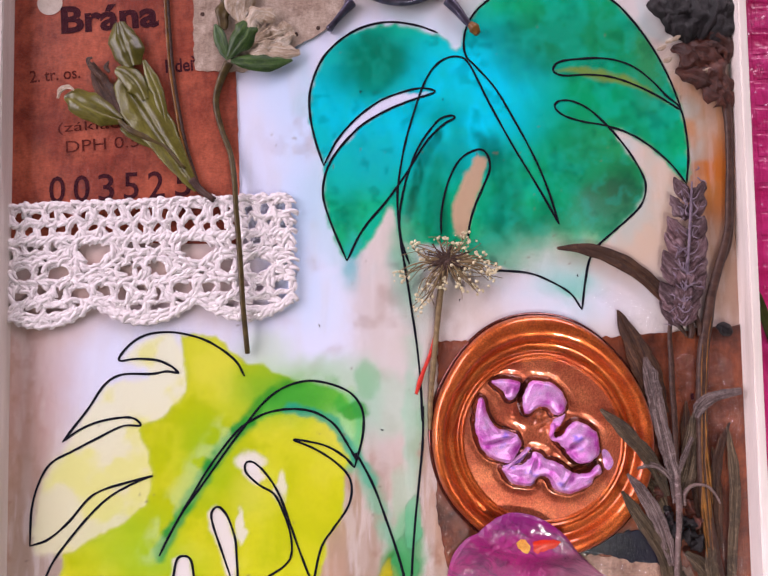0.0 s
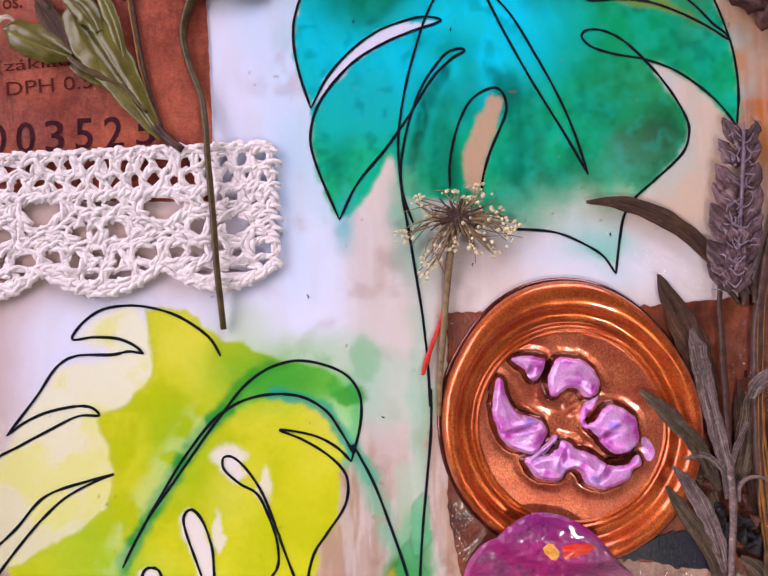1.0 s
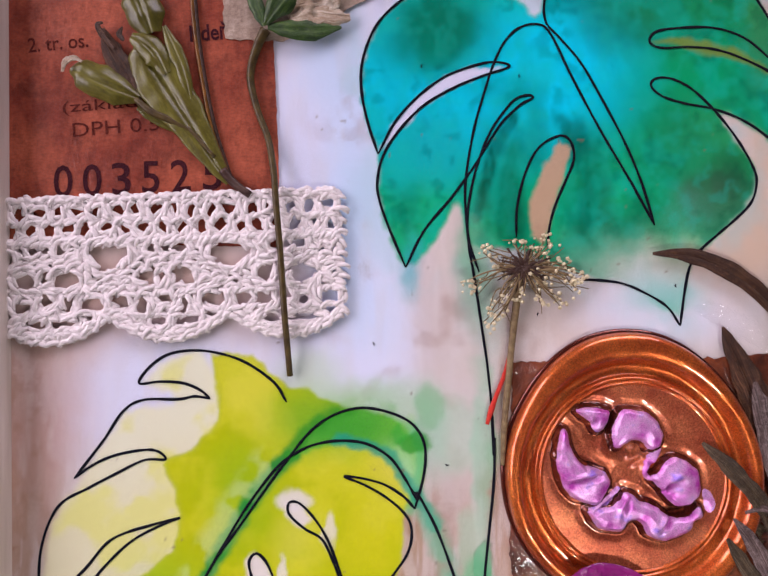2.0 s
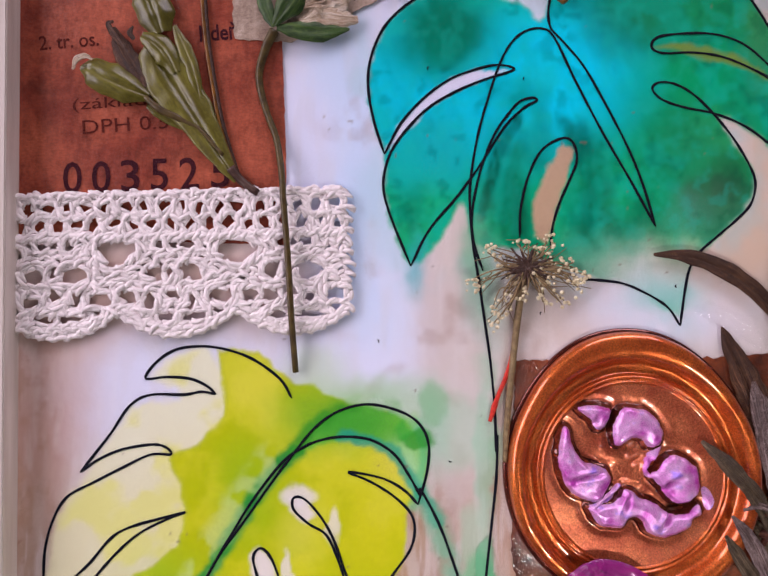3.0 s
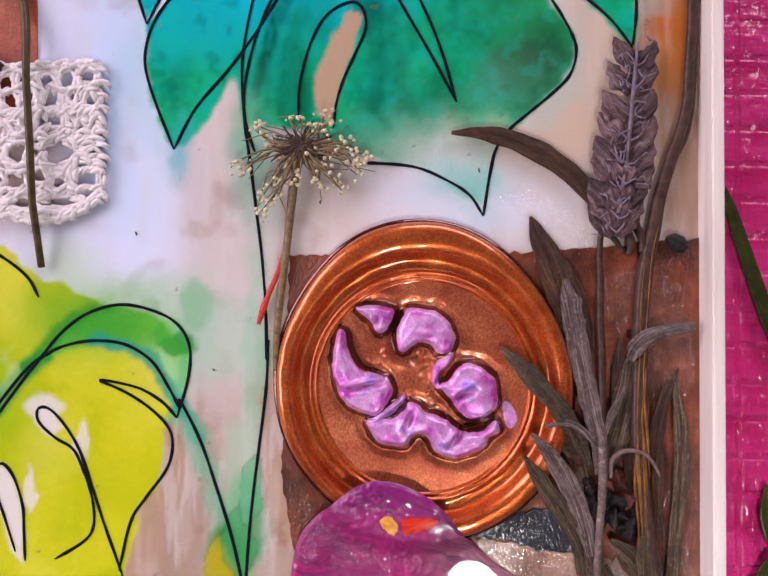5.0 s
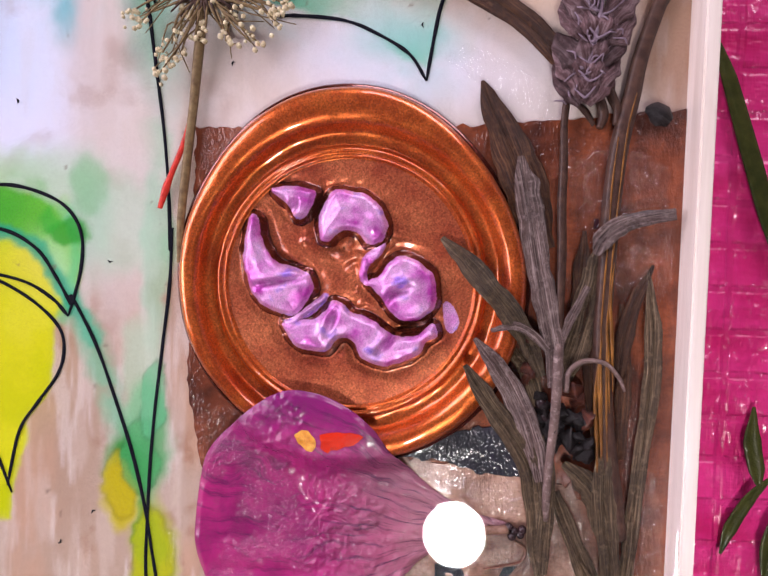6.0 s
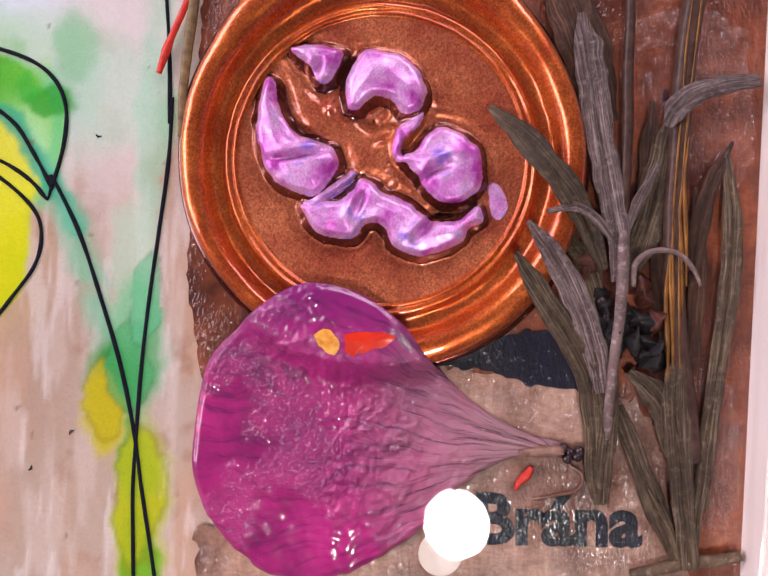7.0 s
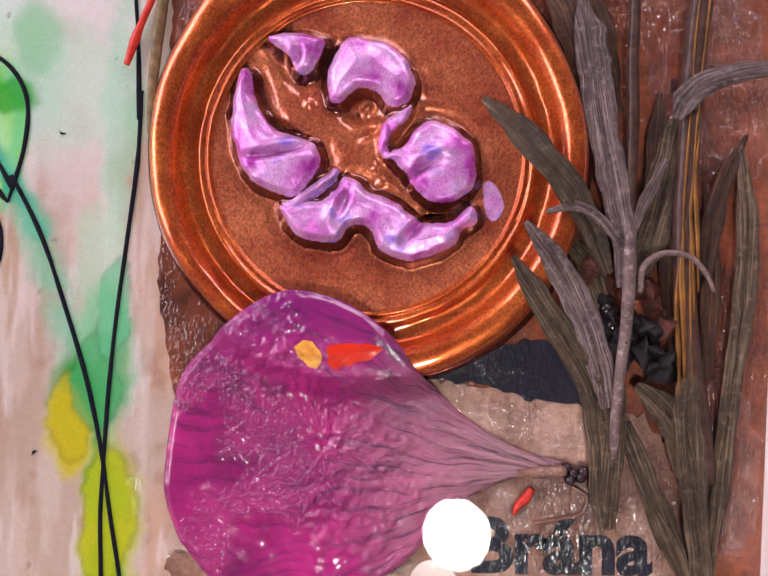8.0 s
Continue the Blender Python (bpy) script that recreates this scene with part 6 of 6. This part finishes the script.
LOBES = [spline(q, 4, True) for q in (
    [(16.7, -14.4), (18.5, -14.2), (20.7, -14.5), (20.5, -15.6), (20, -16.9), (19.1, -17.1), (18.4, -16), (17.5, -15.3)],
    [(21.9, -15.6), (22.7, -14.5), (24.5, -14.5), (26.2, -15.2), (27.6, -16.9), (27.7, -18.5), (26.9, -19.2), (26.2, -19.4), (25.6, -19), (25, -18.4), (23.9, -18.1), (22.9, -18.6), (22.2, -19.3), (21.5, -19), (21.3, -17.5)],
    [(14.6, -17.2), (15.2, -17.3), (15.6, -18.8), (16.3, -20.4), (17.5, -21.7), (19, -22), (20.3, -22.6), (20.8, -23.9), (20.2, -25.3), (19.1, -26.4), (17.3, -26.2), (15.8, -25.4), (14.7, -23.7), (14.1, -21.8), (14.1, -19.6)],
    [(18, -27.5), (19, -27.3), (20.9, -26.9), (22.3, -26), (22.8, -25.1), (23.8, -25.4), (24.8, -26.2), (26.2, -26.6), (27.2, -27.2), (28.4, -28.1), (29.5, -28.3), (31.2, -28), (32.5, -27), (32.9, -28), (31.7, -28.8), (31.3, -29.6), (29.7, -30.6), (27.8, -31), (26, -30.5), (25.2, -29.3), (24.4, -28.5), (23.3, -28.7), (22.3, -29.9), (20.6, -29.8), (19.2, -29.2)],
    [(26.3, -23), (27.3, -22.6), (28, -21.5), (29.2, -20.6), (30.8, -21), (32.1, -22), (32.6, -23.5), (32.5, -25.1), (31.6, -26.2), (30.2, -26.6), (28.9, -26.1), (28, -25.2), (27.6, -24.5), (26.8, -23.8)])]
STREAKS = [spline(q, 4, True) for q in (
    [(25.9, -20.4), (26.7, -19.9), (27.6, -19.3), (27.3, -20.3), (26.3, -21.3), (25.9, -22.4), (26.4, -23.2), (25.8, -23.3), (25.3, -22.5), (25.5, -21.3)],
    [(18.1, -27), (19, -26.7), (20.5, -25.6), (21.7, -24.5), (22.3, -24.5), (21.8, -25.4), (20.6, -26.5), (19, -27.3)])]
SMEAR = spline([(33.5, -25), (34.3, -25.1), (35, -26.6), (34.5, -27.7), (33.8, -27.3)], 4, True)
g = 0.075
fxg, fyg = np.meshgrid(np.arange(-12.1, 12.11, g) + SC[0], np.arange(-12.1, 12.11, g) + SC[1], indexing='ij')
jx, jy = fxg + 0.3 * (fbm(fxg, fyg, 0.9, 2, 7) - 0.5), fyg + 0.3 * (fbm(fxg, fyg, 0.9, 2, 9) - 0.5)
ds = [sdf(q, jx, jy) for q in LOBES]
dst = [sdf(q, jx, jy) for q in STREAKS]
dall = np.minimum.reduce(ds)
dline = np.minimum.reduce(dst)
heart = step(7.2, 5.2, np.hypot((fxg - 23.4) * 0.8, fyg + 22.4))   # the rough wax between the lobes
height = 0.84 + 0.03 * fbm(fxg, fyg, 0.8, 3, 3)
height = height - 0.22 * np.exp(-((dall - 0.85) / 0.5) ** 2) + 1.3 * step(0.75, -0.5, dall) + 0.3 * step(-0.3, -1.8, dall)
height = height + 0.7 * step(0.45, -0.3, dline) * step(-0.2, 0.5, dall)
height = height + 0.45 * (fbm(fxg, fyg, 2.4, 2, 13) - 0.5) * step(0.5, -0.5, dall)
height = height + (0.35 * (fbm(fxg, fyg, 2.2, 2, 43) - 0.45) + 0.15) * heart * step(0.2, 0.9, dall)
for cx, cy, ang, la, lb, dep in (
        (17.8, -23.3, 0.22, 1.9, 0.32, 0.9), (18.9, -21.8, -0.5, 1.5, 0.35, 0.5), (16.6, -20.9, -1.0, 1.4, 0.3, -0.35),
        (22.8, -27.0, 1.2, 1.0, 0.32, 0.95), (28.2, -28.9, 0.85, 1.1, 0.34, 0.95), (29.2, -23.9, 0.35, 1.0, 0.42, 0.95), (28.2, -24.6, 0.9, 1.0, 0.3, 0.6),
        (18.9, -16.0, 1.3, 0.6, 0.35, 0.8), (24.0, -19.9, 0.3, 1.3, 0.9, 0.75), (24.3, -19.5, 1.0, 0.5, 0.35, -0.5), (24.6, -21.4, 0.5, 0.9, 0.35, 0.5),
        (25.0, -16.6, 0.3, 1.6, 0.9, 0.12), (26.6, -22.0, 0.95, 1.6, 0.25, 0.45), (20.8, -26.1, 0.65, 1.8, 0.16, 0.5), (29.9, -27.4, 0.1, 1.5, 0.4, 0.7),
        (30.3, -27.2, 0.2, 0.7, 0.2, -0.3), (21.0, -16.3, 1.3, 1.6, 0.25, 0.4), (31.9, -27.6, 0.6, 0.7, 0.3, -0.25)):
    u = (fxg - cx) * math.cos(ang) + (fyg - cy) * math.sin(ang)
    w = -(fxg - cx) * math.sin(ang) + (fyg - cy) * math.cos(ang)
    height = height - dep * np.exp(-(u / la) ** 2 - (w / lb) ** 2) + 0.4 * dep * np.exp(-(u / la) ** 2 - ((w - lb * 2.0) / lb) ** 2)
# small beads of wax between the lobes and along the inner groove
for k in range(34):
    a, r = rs.uniform(0, 2 * math.pi), rs.uniform(2.0, 6.4)
    cx, cy = 23.4 + r * math.cos(a), -22.0 + r * 0.85 * math.sin(a)
    height = height + rs.uniform(0.08, 0.24) * np.exp(-((fxg - cx) ** 2 + (fyg - cy) ** 2) / rs.uniform(0.03, 0.16)) * step(0.0, 0.4, dall)
height = np.maximum(height, 0.2)
n = fxg.shape[0]


def relief(name, keep, up, mat, label=""):
    idx = -np.ones(fxg.shape, int)
    cells = keep[:-1, :-1] & keep[1:, :-1] & keep[1:, 1:] & keep[:-1, 1:]
    used = np.zeros(fxg.shape, bool)
    for dx in (0, 1):
        for dy in (0, 1):
            used[dx:n - 1 + dx, dy:n - 1 + dy] |= cells
    idx[used] = np.arange(used.sum())
    ii, jj = np.nonzero(cells)
    faces = list(zip(idx[ii, jj].tolist(), idx[ii + 1, jj].tolist(), idx[ii + 1, jj + 1].tolist(), idx[ii, jj + 1].tolist()))
    return solid(name, np.column_stack([fxg[used], fyg[used], height[used] + up]), faces, mat, seal, label)


rad = np.hypot(fxg - SC[0], fyg - SC[1])
relief("stamped_face", (rad < 12.0) & (dall > 0.62), 0.0, COPPER, "stamped copper face")
# dark band at the foot of the lobes stands in for shade
relief("relief_edge", (rad < 12.0) & (dall >= 0.0) & (dall <= 0.78), 0.0, COPPER_WALL, "relief edge, copper darkened for the shade round the lobes")
for q in ds:
    relief("pearl_lobe", (q < 0.14) & (rad < 12.0), 0.03, PEARL, "violet pearl relief")
for q in dst:
    relief("pearl_streak", (q < 0.1) & (dall > 0.0), 0.03, PEARL, "narrow violet pearl streak")
relief("pearl_smear", (sdf(SMEAR, fxg, fyg) < 0.1) & (rad < 11.9), 0.03, PEARL, "violet pearl smear")

# ---------------------------------------------------------------- magenta petal
petal = thing("flower_petal", "glossy magenta flower petal with dark fanned veins", "petal")
PO = spline([(17.6, -34.1), (19.6, -33.7), (22.5, -34.2), (25, -35.4), (27.2, -37.2), (28.7, -39.2), (30.3, -40.8), (32.4, -42.7), (34.7, -44.2), (37.5, -45.5), (40.4, -46.2), (40.5, -47.4), (37.4, -47.4), (34.5, -48.6), (31.9, -50.6), (28.9, -54.1), (26.3, -56.2), (22.8, -58.3), (19.5, -59.3), (16, -58.5), (13.2, -56.6), (10.7, -53.4), (9.5, -49.8), (9.5, -46.1), (10, -42.2), (11, -39.8), (13.3, -37.4), (15.4, -35.5)], 6, True)
PC = np.array([(21.8, -46.3)][0])


def petal_height(x, y):
    x, y = np.asarray(x, float), np.asarray(y, float)
    over = step(19.3, 16.6, np.hypot(x - SC[0], y - SC[1]))
    fold = 0.7 * (fbm(x * 0.3, y, 4.5, 3, 17) - 0.5) + 0.22 * (fbm(x, y, 1.1, 3, 19) - 0.5)
    crease = np.abs(fbm(x + 0.5 * fbm(x, y, 1.5, 2, 5), y, 0.9, 4, 23) - 0.5) * step(0.4, 0.6, fbm(x, y, 6.0, 2, 29))
    fx_, fy_ = PETAL_TIP[0] + 2 - x, y - PETAL_TIP[1]
    ang = np.arctan2(fy_, fx_) + 0.05 * fbm(x, y, 5.0, 2, 33)
    pleat = (vnoise(ang * 26.0, np.hypot(fx_, fy_) * 0.12, 35) - 0.5) * step(26.0, 8.0, np.hypot(fx_, fy_))
    return 0.8 + 1.75 * over + fold + 0.9 * crease + 0.3 * pleat


rings = 70
PO = spline(PO, 2, True)
N = len(PO)
t = np.maximum(np.arange(rings + 1) / rings, 0.003)[:, None, None]
grid = PC + (PO[None] - PC) * t
gz = petal_height(grid[..., 0], grid[..., 1]) - 0.3 * step(0.95, 1.0, t[..., 0])
top = np.concatenate([grid, gz[..., None]], axis=2).reshape(-1, 3)
v = np.vstack([top, top - (0, 0, 0.14)])
L = (rings + 1) * N
f = []
for k in range(rings):
    for q in range(N):
        a, b = k * N + q, k * N + (q + 1) % N
        f.append((a, a + N, b + N, b))
        if k > rings - 4:
            f.append((a + L, b + L, b + N + L, a + N + L))
for q in range(N):
    a, b = rings * N + q, rings * N + (q + 1) % N
    f.append((a, a + L, b + L, b))
solid("blade", v, f, PETAL, petal)


def patch(name, outline, mat, label):
    o = ragged(outline, 0.14, 0.3, 3)
    c = np.mean(np.array(o), axis=0)
    v = [(c[0], c[1], petal_height(*c) + 0.14)] + [(x, y, petal_height(x, y) + 0.06) for x, y in o] + [(c[0] + (x - c[0]) * 0.6, c[1] + (y - c[1]) * 0.6, petal_height(x, y) + 0.12) for x, y in o]
    n = len(o)
    f = [(0, n + 1 + s, n + 1 + (s + 1) % n) for s in range(n)] + [(1 + s, 1 + (s + 1) % n, n + 1 + (s + 1) % n, n + 1 + s) for s in range(n)]
    solid(name, v, f, mat, petal, label)


patch("pollen_spot", [(19.6, -37.9), (20.3, -37.4), (21.1, -37.5), (21.6, -38.1), (21.8, -39), (21.2, -39.4), (20.8, -39.3), (20, -38.8)], GOLD_SPOT, "golden yellow spot")
patch("red_spot", [(22.1, -37.7), (23.5, -37.5), (25.1, -37.5), (26.2, -37.8), (25.4, -38.6), (24.2, -39), (22.9, -39.5), (22.3, -39.1)], RED_SPOT, "scarlet spot")
stalk_ob = tube("stalk_end", [(36.9, -47.1), (38.5, -46.9), (40.5, -46.7)], 0.9, [0.25, 0.5, 0.45], TAN, petal, "dry grey stalk end")
for q in [(40.6, -46.5), (41.1, -46.9), (41.7, -47.2), (40.9, -47.4), (41.9, -46.7)]:
    solid("stalk_bead", *ball_data((q[0], q[1], 0.8), 0.45, 5, 8), BERRY, stalk_ob, "black bead at the stalk end")

# ---------------------------------------------------------------- wrinkled dried varnish
def varnish_material():
    m = bpy.data.materials.new("wrinkled_varnish")
    m.use_nodes = True
    t = m.node_tree
    t.nodes.remove(t.nodes["Principled BSDF"])
    clear, gloss = t.nodes.new("ShaderNodeBsdfTransparent"), t.nodes.new("ShaderNodeBsdfGlossy")
    gloss.inputs["Roughness"].default_value = 0.1
    co, mp = t.nodes.new("ShaderNodeTexCoord"), t.nodes.new("ShaderNodeMapping")
    mp.inputs["Scale"].default_value = (1000, 700, 1000)
    t.links.new(co.outputs["Object"], mp.inputs["Vector"])
    n1 = t.nodes.new("ShaderNodeTexNoise")
    n1.inputs["Scale"].default_value, n1.inputs["Detail"].default_value, n1.inputs["Distortion"].default_value = 2.0, 1.5, 0.8
    t.links.new(mp.outputs[0], n1.inputs["Vector"])
    bp = t.nodes.new("ShaderNodeBump")
    bp.inputs["Distance"].default_value = 0.5 * MM
    t.links.new(n1.outputs["Fac"], bp.inputs["Height"])
    t.links.new(bp.outputs[0], gloss.inputs["Normal"])
    mx = t.nodes.new("ShaderNodeMixShader")
    t.links.new(film_gloss(t), mx.inputs[0])
    t.links.new(clear.outputs[0], mx.inputs[1])
    t.links.new(gloss.outputs[0], mx.inputs[2])
    t.links.new(mx.outputs[0], t.nodes["Material Output"].inputs[0])
    return m


VARNISH = varnish_material()
varnish = thing("varnish_smear", "clear wrinkled glossy varnish dried on the cards", "varnish")
for outline, z in (([(32.4, -1.4), (35.2, 0.2), (38.9, -1.3), (42.3, -3.8), (44.2, -6.1), (43.4, -7.8), (40, -5.7), (36.2, -3.7)], 0.45), ([(52.3, -41.3), (54.1, -40.2), (55.3, -44.4), (55.3, -49.3), (54.7, -52.8), (52.1, -53), (52, -47.5)], 0.42),
                   ([(31.8, -41.7), (36.8, -41.9), (41.9, -42.2), (42.8, -44.2), (40.6, -45.6), (36.9, -44.8), (34, -43.5)], 0.52), ([(44.2, -52.8), (48.2, -53), (48.7, -55), (44.8, -56.7), (40.3, -57.1), (39.8, -55.1)], 0.52), ([(44.6, -10.3), (49.8, -9.3), (54.3, -11.2), (55.3, -20.9), (53.8, -25.8), (46.8, -21.2)], 0.42),
                   ([(6.2, -49), (7.4, -48.8), (7.7, -52.3), (6.7, -52.4)], 0.3), ([(10, -56.4), (12.6, -57.1), (14.4, -59.5), (13.2, -61.6), (10.4, -60.5)], 0.5)):
    ob = slab("smear", ragged(outline, 0.5, 0.6, 15), z - 0.02, z, VARNISH, varnish)
    ob.visible_shadow = False

# ---------------------------------------------------------------- clear resin over everything
RZ = 3.05


def inner(y):
    t = (Y1 - y) / (Y1 - Y0)
    return LX0 + (LX1 - LX0) * t, RX0 + (RX1 - RX0) * t


film_ob = thing("resin_layer", "clear glossy flat resin film filling the tray", "resin")
ys = np.linspace(Y0 + 0.05, Y1 - 0.05, 60)
offs = [0.02, 0.1, 0.22, 0.38, 0.6, 0.9, 1.3, 1.8]


def film_strip(name, across, label=""):
    """A strip of the film; across(left, right) gives its points at one place along the tray."""
    v = [(x, y, z) for y in ys for x, z in across(*inner(y))]
    m = len(v) // len(ys)
    f = [(i * m + j, i * m + j + 1, (i + 1) * m + j + 1, (i + 1) * m + j) for i in range(len(ys) - 1) for j in range(m - 1)]
    solid(name, v, f, RESIN, film_ob, label).visible_shadow = False


def climb(o):
    return RZ + 0.16 * math.exp(-o / 0.32)


film_strip("surface", lambda a, b: [(a + offs[-1], climb(offs[-1])), (b - offs[-1], climb(offs[-1]))])
film_strip("meniscus", lambda a, b: [(a + o, climb(o)) for o in offs], "raised edge of resin along the rail")
film_strip("meniscus", lambda a, b: [(b - o, climb(o)) for o in offs[::-1]], "raised edge of resin along the rail")
